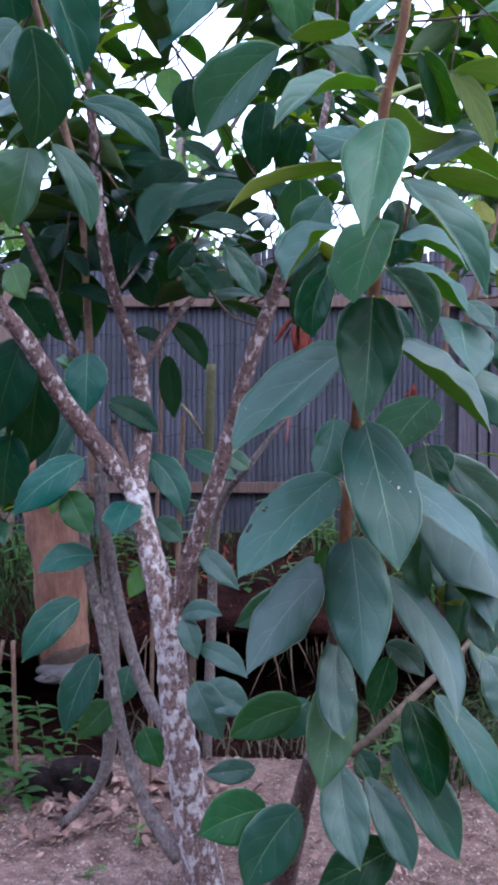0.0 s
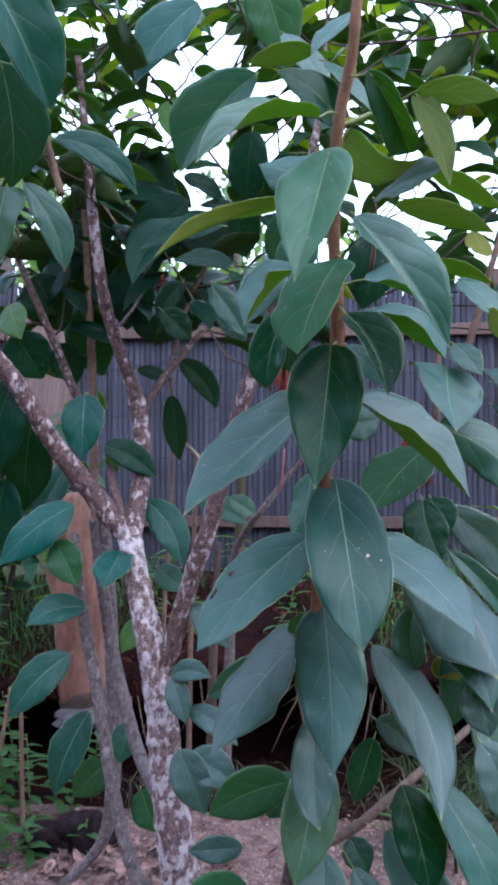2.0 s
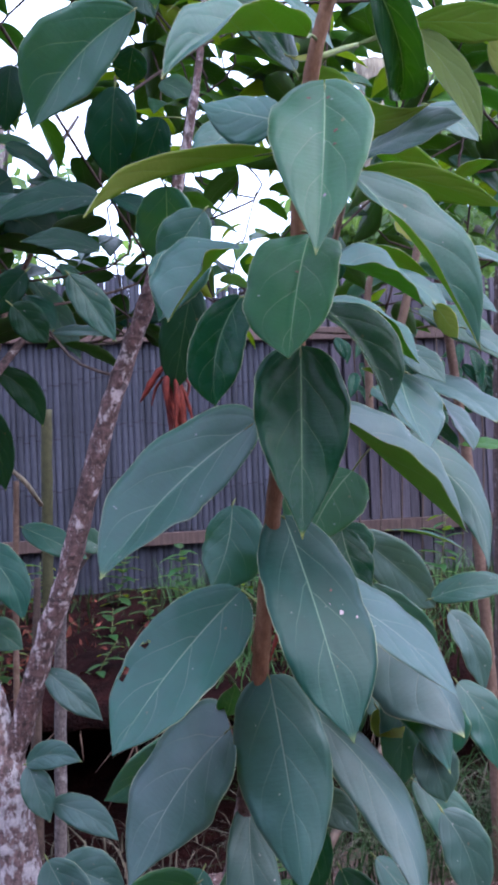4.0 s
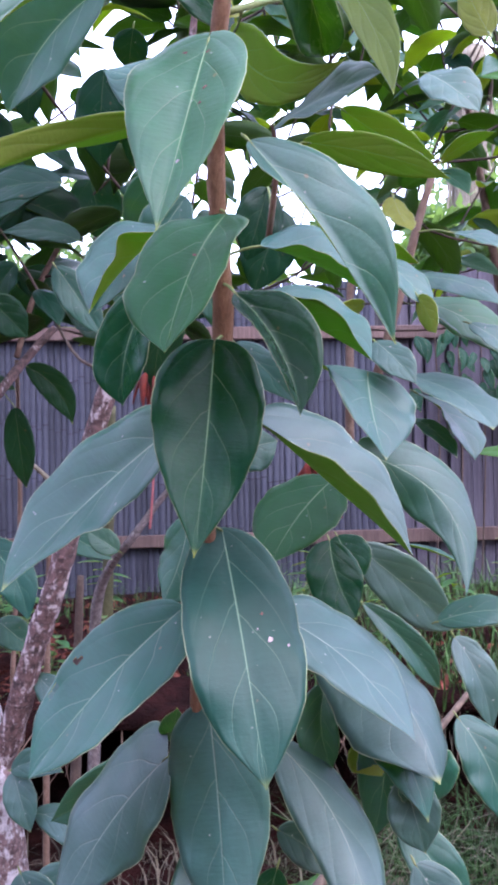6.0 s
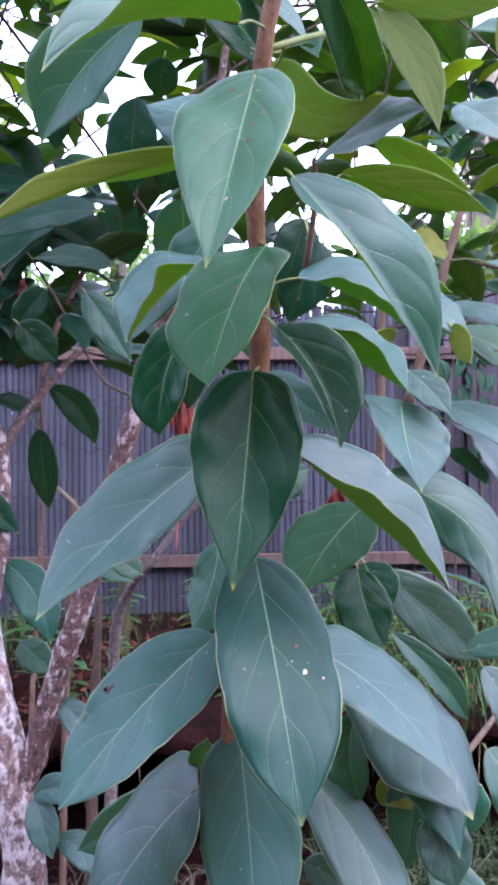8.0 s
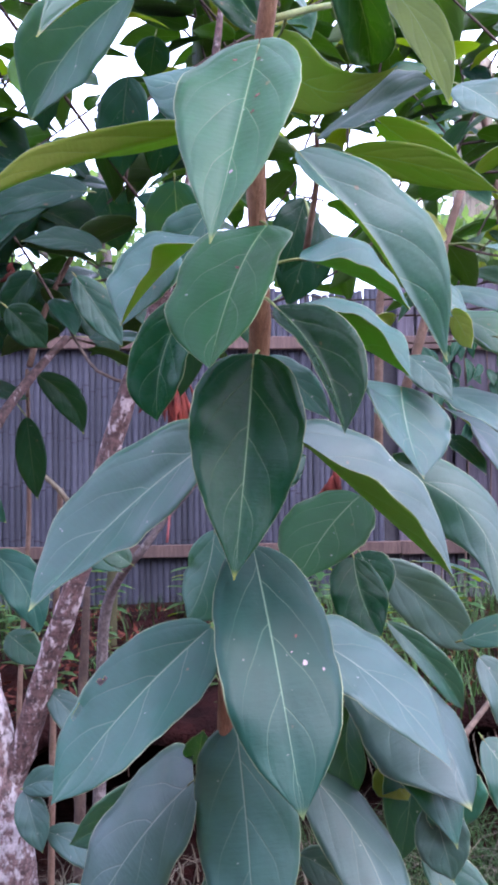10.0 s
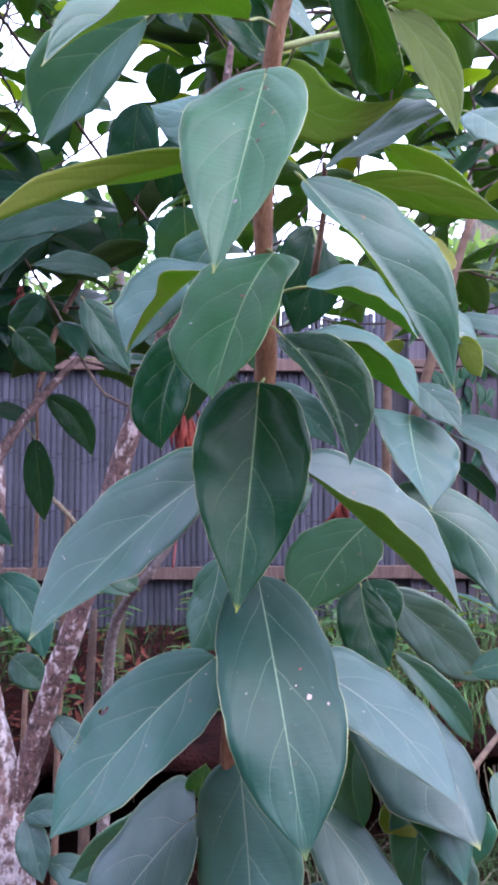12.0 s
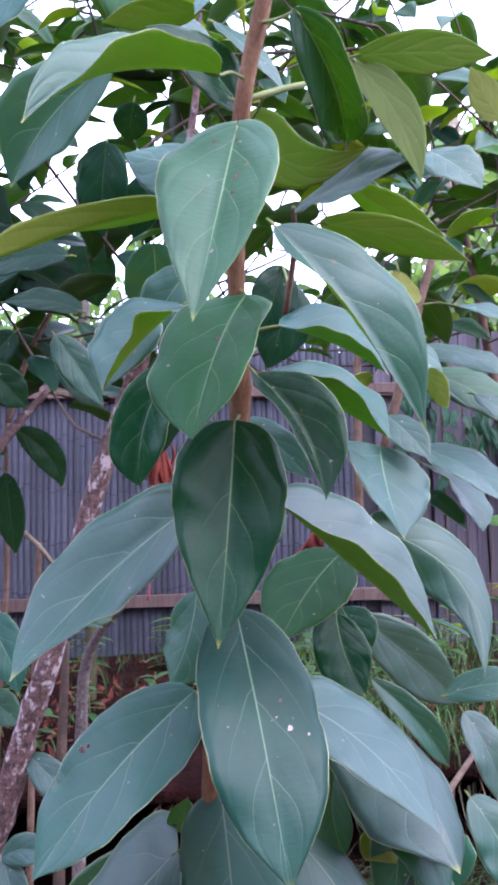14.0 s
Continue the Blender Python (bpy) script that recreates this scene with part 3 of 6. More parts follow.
def build_fences():
    rng = np.random.RandomState(5)
    fence = thing("bamboo_fence", (-0.6, FENCE_Y, 0.66), "weathered grey split-bamboo fence with wooden rails on a bank", "fence")
    meshes = [slat_mesh(0.036, 1.98, s) for s in range(7)]
    x = -3.3
    while x < 1.32:
        m = pose(x, FENCE_Y + 0.006 * (round(x / 0.034) % 2) + 0.001 * rng.randn(), 0.60 + 0.012 * rng.rand() + 0.02 * round(2 * math.sin(x * 5)), 0, 0.07 * rng.randn(), 0)
        part("slat", meshes[rng.randint(7)], fence, m)
        x += 0.0355 + 0.0015 * rng.rand()
    # added sheets: block the sky and stand in for shade between slats
    for k in range(8):
        part("backing", board_mesh(0.58, 0.012, 1.86, FENCE_GAP, seed=90 + k), fence, pose(-3.05 + 0.585 * k, FENCE_Y + 0.03, 0.62), "added dark sheet standing in for shade between the slats")
    for z in (1.0, 2.24):
        part("rail", board_mesh(0.075, 0.04, 5.2, RAIL, seed=int(z * 10)), fence, pose(-3.6, FENCE_Y - 0.035, z, 0, 90, 0), "brown wooden rail")
    for px in (-2.4, -0.65, 1.36):
        part("post", board_mesh(0.09, 0.09, 2.1, RAIL, seed=int(px * 10 + 50)), fence, pose(px, FENCE_Y + 0.09, 0.55))
    plank_fence = thing("plank_fence", (2.6, FENCE_Y, 0.66), "dark weathered upright plank fence with a brown rail", "fence")
    boards = [board_mesh(0.062, 0.02, 2.02, PLANK, seed=s + 30, bend=0.002) for s in range(6)]
    x = 1.43
    while x < 4.6:
        part("plank", boards[rng.randint(6)], plank_fence, pose(x, FENCE_Y + 0.005 * rng.randn(), 0.58 + 0.05 * rng.rand(), 0, 0.4 * rng.randn(), 0))
        x += 0.067 + 0.006 * rng.rand()
    # the same added gap shade behind the planks
    for k in range(6):
        part("backing", board_mesh(0.58, 0.012, 1.86, FENCE_GAP, seed=70 + k), plank_fence, pose(1.62 + 0.585 * k, FENCE_Y + 0.035, 0.62), "added dark sheet standing in for shade between the planks")
    for z in (1.0, 2.24):
        part("rail", board_mesh(0.08, 0.04, 3.2, RAIL, seed=int(z * 10) + 3), plank_fence, pose(1.4, FENCE_Y - 0.04, z, 0, 90, 0), "brown wooden rail")


build_fences()


def leaning_board():
    """A tan board leaning on the fence."""
    ob = new("board", board_mesh(0.5, 0.02, 1.72, TAN_BOARD, seed=12))
    ob.matrix_world = pose(-1.80, FENCE_Y - 0.16, 0.64, -4, 6, 0)
    tagged(ob, "tan wooden board leaning against the bamboo fence", "board")


leaning_board()


# ---------------------------------------------------------------- the small tree with the lichen-covered trunk
tree = thing("small_tree", (-0.12, 2.25, 0.03), "small tree with pinkish lichen-patched trunk and large glossy leaves", "tree")
stem(tree, "trunk", [(-0.104, 2.250, -0.027, 0.068), (-0.124, 2.250, 0.085, 0.058), (-0.148, 2.260, 0.216, 0.052), (-0.186, 2.265, 0.448, 0.046), (-0.211, 2.270, 0.649, 0.041), (-0.224, 2.275, 0.789, 0.042), (-0.262, 2.290, 0.943, 0.036), (-0.305, 2.340, 1.081, 0.033), (-0.336, 2.400, 1.178, 0.033)], BARK_PALE, 20, 0.13, 0.05, "pale lichen-patched forked trunk")
stem(tree, "limb", [(-0.329, 2.400, 1.141, 0.024), (-0.390, 2.400, 1.224, 0.03), (-0.473, 2.360, 1.339, 0.027), (-0.545, 2.320, 1.450, 0.026), (-0.622, 2.280, 1.589, 0.025), (-0.699, 2.250, 1.686, 0.023), (-0.790, 2.200, 1.821, 0.02)], BARK_MOTTLED, 16, 0.13, 0.06)
stem(tree, "limb", [(-0.332, 2.400, 1.158, 0.03), (-0.320, 2.460, 1.290, 0.027), (-0.328, 2.520, 1.411, 0.027), (-0.346, 2.560, 1.536, 0.025), (-0.383, 2.540, 1.657, 0.0185), (-0.429, 2.480, 1.836, 0.0175), (-0.448, 2.420, 2.057, 0.015), (-0.461, 2.380, 2.290, 0.012), (-0.472, 2.340, 2.499, 0.009)], BARK_MOTTLED, 16, 0.12, 0.06)
stem(tree, "limb", [(-0.221, 2.270, 0.806, 0.024), (-0.192, 2.260, 0.886, 0.025), (-0.160, 2.240, 0.990, 0.0232), (-0.124, 2.220, 1.100, 0.0225), (-0.087, 2.200, 1.200, 0.022), (-0.040, 2.180, 1.366, 0.0205), (0.006, 2.155, 1.523, 0.0195), (0.053, 2.120, 1.649, 0.0180), (0.092, 2.080, 1.750, 0.0160), (0.146, 2.020, 1.932, 0.012), (0.184, 1.980, 2.097, 0.008), (0.204, 1.960, 2.237, 0.005), (0.212, 1.950, 2.380, 0.0025)], BARK_MOTTLED, 16, 0.16, 0.08)
stem(tree, "spur", [(-0.355, 2.420, 1.207, 0.014), (-0.388, 2.440, 1.290, 0.013), (-0.408, 2.460, 1.366, 0.01)], BARK_BROWN, 10)
stem(tree, "branch", [(-0.337, 2.560, 1.519, 0.014), (-0.297, 2.600, 1.603, 0.012), (-0.231, 2.660, 1.710, 0.011), (-0.169, 2.700, 1.791, 0.009)], BARK_BROWN, 10)
stem(tree, "twig", [(-0.258, 2.660, 1.710, 0.008), (-0.216, 2.700, 1.884, 0.0075), (-0.105, 2.720, 2.113, 0.006)], TWIG, 8)
stem(tree, "twig", [(-0.386, 2.480, 1.768, 0.005), (-0.338, 2.500, 1.841, 0.005), (-0.308, 2.500, 1.910, 0.004)], BARK_GREY, 8)
stem(tree, "twig", [(-0.308, 2.500, 1.910, 0.004), (-0.372, 2.500, 2.030, 0.004), (-0.437, 2.480, 2.127, 0.004)], TWIG, 8)
stem(tree, "stem", [(-0.508, 2.450, 1.172, 0.014), (-0.483, 2.450, 0.952, 0.017), (-0.427, 2.420, 0.723, 0.018), (-0.371, 2.380, 0.470, 0.018), (-0.299, 2.330, 0.279, 0.019), (-0.191, 2.250, 0.156, 0.024)], BARK_GREY, 12, 0.08, label="smooth grey side stem")
stem(tree, "stem", [(-0.467, 2.500, 1.204, 0.012), (-0.429, 2.480, 0.999, 0.018), (-0.381, 2.450, 0.784, 0.0185), (-0.308, 2.400, 0.579, 0.0185), (-0.223, 2.300, 0.482, 0.02)], BARK_GREY, 12, 0.08, label="smooth grey side stem")
stem(tree, "branch", [(-0.489, 2.620, 1.470, 0.014), (-0.557, 2.600, 1.594, 0.014), (-0.608, 2.550, 1.746, 0.012), (-0.691, 2.500, 1.961, 0.01), (-0.742, 2.500, 2.134, 0.008)], BARK_BROWN, 10)
stem(tree, "branch", [(-0.513, 2.700, 1.121, 0.013), (-0.526, 2.700, 1.605, 0.013), (-0.541, 2.700, 1.884, 0.012), (-0.560, 2.700, 2.200, 0.01), (-0.606, 2.700, 2.386, 0.008)], TWIG, 10)
stem(tree, "branch", [(-0.471, 2.200, 2.064, 0.01), (-0.494, 2.200, 2.140, 0.01), (-0.508, 2.100, 2.261, 0.009), (-0.532, 2.000, 2.408, 0.008)], TWIG, 10)

# ---------------------------------------------------------------- the shrub with the brown shoot
shrub = thing("shrub", (0.074, 2.2, 0.02), "shrub with a brown upright shoot and large drooping blue-green leaves", "shrub")
stem(shrub, "trunk", [(0.187, 1.710, 0.951, 0.0145), (0.171, 1.850, 0.706, 0.02), (0.131, 2.020, 0.415, 0.026), (0.088, 2.160, 0.133, 0.034), (0.074, 2.200, 0.003, 0.042)], BARK_BROWN, 14, 0.08, 0.04, "grey-brown foot of the shoot")
stem(shrub, "stem", [(0.274, 1.240, 2.245, 0.003), (0.259, 1.250, 2.106, 0.005), (0.244, 1.270, 1.987, 0.007), (0.239, 1.290, 1.934, 0.0078), (0.219, 1.330, 1.843, 0.0084), (0.216, 1.400, 1.712, 0.009), (0.222, 1.460, 1.562, 0.0115), (0.204, 1.540, 1.370, 0.0105), (0.190, 1.620, 1.125, 0.012), (0.194, 1.660, 1.042, 0.0135), (0.186, 1.720, 0.926, 0.015)], STEM_ORANGE, 16, 0.10, 0.10, "reddish-brown upright shoot")
stem(shrub, "branch", [(0.155, 1.84, 0.575, 0.011), (0.25, 1.9, 0.592, 0.0105), (0.34, 2.0, 0.621, 0.0100), (0.498, 2.2, 0.670, 0.0095), (0.73, 2.5, 0.744, 0.0085), (1.0, 2.84, 0.828, 0.007)], STICK_TAN, 10, 0.05, label="straight pale tan stick")
stem(shrub, "twig", [(0.418, 1.750, 1.432, 0.007), (0.421, 1.750, 1.566, 0.0065), (0.425, 1.750, 1.682, 0.006), (0.432, 1.750, 1.713, 0.005)], TWIG, 8)
stem(shrub, "twig", [(0.471, 1.800, 1.546, 0.008), (0.503, 1.800, 1.649, 0.0075), (0.546, 1.800, 1.799, 0.007), (0.570, 1.800, 1.870, 0.006)], TWIG, 8)
stem(shrub, "twig", [(0.218, 1.330, 1.854, 0.004), (0.265, 1.360, 1.885, 0.0035), (0.292, 1.380, 1.902, 0.003)], PETIOLE, 8)
stem(shrub, "twig", [(0.277, 1.470, 1.676, 0.004), (0.282, 1.420, 1.738, 0.0032), (0.274, 1.370, 1.763, 0.0026)], TWIG, 8)

leaf(shrub, (0.206, 1.248, 1.785), (0.162, 1.160, 1.592), 0.107, 18, bow=0.029, sway=-0.013, fp=17, fn=15, tw=-6, pk=0.38, ac=1.46, rb=0.48, asym=0.07, cord=0.061, mid=1, spots=((-0.1, 0.1, 0.0026, 'rust'), (0.35, 0.12, 0.0026, 'rust'), (-0.25, 0.33, 0.0026, 'rust'), (-0.2, 0.42, 0.002, 'rust'), (-0.1, 0.72, 0.002, 'pale')))
leaf(shrub, (0.226, 1.394, 1.679), (0.163, 1.276, 1.517), 0.108, 28, bow=0.076, sway=-0.004, fp=15, fn=19, tw=14, pk=0.47, ac=5.18, rb=0.61, asym=0.05, cord=0.000, green=1, spots=((0.0, 0.45, 0.0026, 'rust'),))
leaf(shrub, (0.211, 1.402, 1.544), (0.186, 1.341, 1.328), 0.119, -3, bow=-0.019, sway=-0.007, fp=10, fn=9, tw=-16, pk=0.33, ac=1.75, rb=0.38, asym=0.03, cord=0.025, dark=1)
leaf(shrub, (0.221, 1.560, 1.337), (0.258, 1.417, 1.075), 0.141, -6, bow=0.043, sway=0.001, fp=11, fn=-5, tw=5, pk=0.45, ac=2.46, rb=0.44, asym=-0.01, cord=0.021, spots=((-0.5, 0.48, 0.0035, 'pale'), (-0.68, 0.53, 0.002, 'pale'), (-0.3, 0.42, 0.0012, 'pale'), (-0.35, 0.37, 0.0022, 'rust')), teal=1)
leaf(shrub, (0.171, 1.640, 1.232), (-0.022, 1.583, 1.037), 0.157, 26, bow=0.018, sway=0.029, fp=-9, fn=28, tw=19, pk=0.47, ac=2.93, rb=0.56, asym=-0.10, cord=0.006, holes=((0.8, 0.67), (0.87, 0.67), (0.8, 0.65), (0.87, 0.65), (0.8, 0.69), (0.87, 0.69), (0.72, 0.49), (0.72, 0.51), (0.79, 0.51)))
leaf(shrub, (0.168, 1.488, 1.464), (-0.030, 1.485, 1.281), 0.150, 63, bow=-0.041, sway=0.196, fp=31, fn=-6, tw=22, pk=0.47, ac=2.22, rb=0.48, asym=0.04, cord=0.036)
leaf(shrub, (0.242, 1.278, 1.709), (0.369, 1.266, 1.521), 0.091, 2, bow=0.070, sway=-0.006, fp=68, fn=-1, tw=8, pk=0.51, ac=1.64, rb=0.62, asym=-0.23, cord=0.000)
leaf(shrub, (0.233, 1.387, 1.594), (0.291, 1.334, 1.463), 0.087, -12, bow=0.040, sway=-0.073, fp=47, fn=14, tw=0, pk=0.44, ac=1.83, rb=0.68, asym=-0.11, cord=0.000, dark=1)
leaf(shrub, (0.257, 1.413, 1.463), (0.424, 1.431, 1.315), 0.121, -55, bow=-0.008, sway=-0.016, fp=48, fn=31, tw=4, pk=0.43, ac=2.33, rb=0.30, asym=-0.21, cord=0.018, dull=1, dust_sheen=1)
leaf(shrub, (0.265, 1.532, 1.622), (0.398, 1.492, 1.537), 0.130, -57, bow=-0.004, sway=-0.079, fp=40, fn=30, tw=-2, pk=0.49, ac=2.19, rb=0.54, asym=-0.04, cord=0.000, dull=1)
leaf(shrub, (0.433, 1.628, 1.581), (0.472, 1.571, 1.517), 0.052, -13, bow=0.043, sway=-0.001, fp=-3, fn=12, tw=2, pk=0.45, ac=1.84, rb=0.56, asym=0.07, cord=0.000)
leaf(shrub, (0.418, 1.612, 1.535), (0.419, 1.521, 1.420), 0.155, 1, bow=-0.004, sway=0.031, fp=44, fn=-17, tw=-4, pk=0.30, ac=1.95, rb=0.53, asym=0.19, cord=0.039)
leaf(shrub, (0.525, 1.820, 1.557), (0.620, 1.705, 1.463), 0.122, -35, bow=0.026, sway=-0.133, fp=8, fn=-4, tw=5, pk=0.51, ac=2.18, rb=0.51, asym=-0.11, cord=0.002, dust_sheen=1)
leaf(shrub, (0.547, 1.844, 1.531), (0.626, 1.802, 1.421), 0.114, -39, bow=0.039, sway=-0.133, fp=22, fn=-4, tw=37, pk=0.51, ac=2.14, rb=0.56, asym=-0.03, cord=0.000)
leaf(shrub, (0.425, 1.665, 1.429), (0.540, 1.604, 1.240), 0.094, -19, bow=0.005, sway=-0.250, fp=-30, fn=-5, tw=-24, pk=0.46, ac=1.00, rb=0.30, asym=-0.06, cord=0.078)
leaf(shrub, (0.402, 1.804, 1.395), (0.293, 1.723, 1.274), 0.143, 24, bow=0.006, sway=0.051, fp=-18, fn=16, tw=-5, pk=0.45, ac=1.73, rb=0.48, asym=0.07, cord=0.003, green=1)
leaf(shrub, (0.411, 1.908, 1.292), (0.447, 1.870, 1.166), 0.100, 1, bow=0.029, sway=0.071, fp=18, fn=-10, tw=3, pk=0.48, ac=2.02, rb=0.52, asym=0.12, cord=0.000, dark=1)
leaf(shrub, (0.479, 2.055, 1.270), (0.692, 2.146, 1.086), 0.111, -1, bow=0.064, sway=-0.011, fp=11, fn=9, tw=-2, pk=0.49, ac=1.92, rb=0.66, asym=0.06, cord=0.000, dust_sheen=1)
leaf(shrub, (0.467, 1.921, 1.184), (0.605, 1.955, 1.026), 0.061, -9, bow=0.057, sway=-0.028, fp=31, fn=19, tw=0, pk=0.58, ac=2.18, rb=0.70, asym=0.02, cord=0.000)
leaf(shrub, (0.540, 2.000, 1.274), (0.647, 1.900, 1.237), 0.040, -60, bow=0.05, sway=-0.04, fp=30, fn=0)
leaf(shrub, (0.284, 1.598, 1.228), (0.451, 1.540, 1.077), 0.135, -38, bow=0.007, sway=-0.101, fp=10, fn=-13, tw=2, pk=0.38, ac=2.06, rb=0.48, asym=-0.13, cord=0.004, dust_sheen=1)
leaf(shrub, (0.353, 1.808, 1.190), (0.517, 1.666, 0.976), 0.191, -34, bow=0.024, sway=-0.134, fp=-30, fn=-30, tw=-7, pk=0.62, ac=2.26, rb=0.56, asym=0.01, cord=0.000, dust_sheen=1)
leaf(shrub, (0.414, 1.980, 1.045), (0.598, 1.980, 0.920), 0.100, -20, bow=0.03, sway=0.05, fp=6, fn=14, dust_sheen=1)
leaf(shrub, (0.492, 1.751, 0.994), (0.522, 1.769, 0.900), 0.109, -6, bow=0.034, sway=-0.074, fp=19, fn=7, tw=3, pk=0.50, ac=1.77, rb=0.61, asym=-0.13, cord=0.000)
leaf(shrub, (0.384, 1.803, 1.083), (0.387, 1.780, 0.961), 0.069, 4, bow=0.033, sway=0.105, fp=3, fn=31, tw=-6, pk=0.59, ac=2.23, rb=0.60, asym=0.12, cord=0.000)
leaf(shrub, (0.439, 1.840, 0.981), (0.466, 1.800, 0.940), 0.076, 150, bow=0.03)
leaf(shrub, (0.501, 1.850, 0.848), (0.590, 1.800, 0.684), 0.086, -14, bow=0.04, sway=-0.08, fp=8, fn=6)
leaf(shrub, (0.147, 1.645, 1.037), (-0.006, 1.649, 0.830), 0.178, 59, bow=-0.022, sway=0.105, fp=-1, fn=-19, tw=-18, pk=0.42, ac=1.37, rb=0.30, asym=0.22, cord=0.000, dust_sheen=1)
leaf(shrub, (0.109, 1.799, 0.984), (-0.033, 1.797, 0.897), 0.079, 4, bow=0.052, sway=-0.016, fp=16, fn=4, tw=1, pk=0.47, ac=1.94, rb=0.56, asym=-0.07, cord=0.000)
leaf(shrub, (0.201, 1.613, 1.111), (0.216, 1.524, 0.849), 0.137, 10, bow=-0.010, sway=-0.011, fp=-26, fn=-5, tw=1, pk=0.44, ac=1.66, rb=0.36, asym=0.07, cord=0.014, dust_sheen=1)
leaf(shrub, (0.297, 1.780, 1.011), (0.396, 1.560, 0.768), 0.114, -32, bow=0.034, sway=-0.126, fp=-20, fn=-12, tw=-3, pk=0.34, ac=1.91, rb=0.70, asym=-0.07, cord=0.000, dust_sheen=1)
leaf(shrub, (0.408, 1.800, 1.082), (0.514, 1.720, 0.902), 0.103, -24, bow=0.06, sway=-0.08, fp=6, fn=2)
leaf(shrub, (0.192, 1.754, 0.894), (0.193, 1.663, 0.697), 0.085, 0, bow=0.028, sway=0.053, fp=10, fn=-2, tw=2, pk=0.61, ac=2.33, rb=0.66, asym=0.03, cord=0.000, dust_sheen=1)
leaf(shrub, (0.193, 1.803, 0.776), (0.146, 1.685, 0.580), 0.114, 1, bow=0.042, sway=-0.004, fp=17, fn=6, tw=-2, pk=0.45, ac=2.06, rb=0.48, asym=0.02, cord=0.003, mid=1)
leaf(shrub, (0.295, 1.720, 0.849), (0.257, 1.720, 0.726), 0.062, 10, bow=0.03, dark=1)
leaf(shrub, (0.358, 1.836, 0.720), (0.408, 1.776, 0.525), 0.106, -9, bow=0.028, sway=-0.025, fp=8, fn=3, tw=1, pk=0.47, ac=1.94, rb=0.59, asym=-0.04, cord=0.000, dark=1)
leaf(shrub, (0.336, 1.887, 0.610), (0.462, 1.797, 0.377), 0.125, -14, bow=0.048, sway=0.006, fp=20, fn=8, tw=1, pk=0.49, ac=2.06, rb=0.59, asym=-0.05, cord=0.000)
leaf(shrub, (0.261, 1.846, 0.545), (0.355, 1.777, 0.367), 0.086, -9, bow=0.040, sway=-0.027, fp=12, fn=12, tw=6, pk=0.59, ac=2.10, rb=0.62, asym=-0.05, cord=0.000, dust_sheen=1)
leaf(shrub, (0.200, 1.820, 0.587), (0.233, 1.719, 0.401), 0.109, 2, bow=0.040, sway=0.037, fp=11, fn=3, tw=0, pk=0.49, ac=1.82, rb=0.59, asym=0.03, cord=0.000, dust_sheen=1)
leaf(shrub, (0.415, 1.818, 0.739), (0.539, 1.739, 0.502), 0.112, -25, bow=0.050, sway=-0.035, fp=16, fn=-4, tw=10, pk=0.54, ac=2.20, rb=0.57, asym=0.00, cord=0.000)
leaf(shrub, (0.255, 1.900, 0.583), (0.294, 1.880, 0.518), 0.066, -8, bow=0.03)
leaf(shrub, (0.332, 1.860, 0.382), (0.149, 1.820, 0.308), 0.123, 10, bow=0.04, dark=1)
leaf(shrub, (0.042, 1.960, 0.425), (-0.120, 1.920, 0.377), 0.126, 14, bow=0.04, sway=0.05, green=1)
leaf(shrub, (0.113, 1.900, 0.452), (-0.009, 1.880, 0.269), 0.131, 10, bow=0.04, sway=0.05)
leaf(shrub, (0.126, 1.950, 0.674), (-0.048, 1.930, 0.603), 0.104, 10, bow=0.05, sway=0.06, green=1)
leaf(shrub, (0.143, 2.000, 0.672), (0.080, 1.970, 0.586), 0.091, 10, bow=0.04)
leaf(shrub, (-0.138, 2.080, 0.692), (-0.069, 2.050, 0.554), 0.097, -10, bow=0.04, fp=10, dust_sheen=1)
leaf(shrub, (-0.114, 2.100, 0.676), (0.006, 2.060, 0.622), 0.095, -14, bow=0.04, fp=10, dust_sheen=1)
leaf(shrub, (0.016, 2.050, 0.484), (-0.112, 2.050, 0.470), 0.062, 12, bow=0.04, dust_sheen=1)
leaf(shrub, (0.310, 1.860, 0.841), (0.394, 1.840, 0.773), 0.063, -14, bow=0.05, sway=-0.08, dust_sheen=1)
leaf(shrub, (0.488, 1.700, 0.854), (0.531, 1.680, 0.703), 0.091, -14, bow=0.05, sway=-0.08, dust_sheen=1)
leaf(shrub, (0.487, 1.750, 0.955), (0.514, 1.740, 0.849), 0.081, 0, bow=0.03, dust_sheen=1)
leaf(shrub, (-0.180, 2.200, 0.833), (-0.069, 2.140, 0.846), 0.058, -20, bow=0.06, sway=-0.12, dust_sheen=1)
leaf(shrub, (-0.176, 2.200, 0.830), (-0.135, 2.160, 0.729), 0.064, -6, bow=0.04, dust_sheen=1)
leaf(shrub, (-0.135, 2.200, 0.751), (-0.004, 2.140, 0.684), 0.064, -20, bow=0.04, sway=-0.08, dust_sheen=1)
leaf(shrub, (-0.138, 2.243, 1.007), (-0.025, 2.200, 0.904), 0.065, -11, bow=0.039, sway=-0.004, fp=6, fn=4, tw=1, pk=0.46, ac=1.82, rb=0.59, asym=0.03, cord=0.000, dust_sheen=1)
leaf(shrub, (0.164, 1.311, 1.742), (-0.036, 1.261, 1.653), 0.054, 79, bow=0.109, sway=0.250, fp=13, fn=65, tw=-18, pk=0.48, ac=2.08, rb=0.63, asym=0.03, cord=0.025)
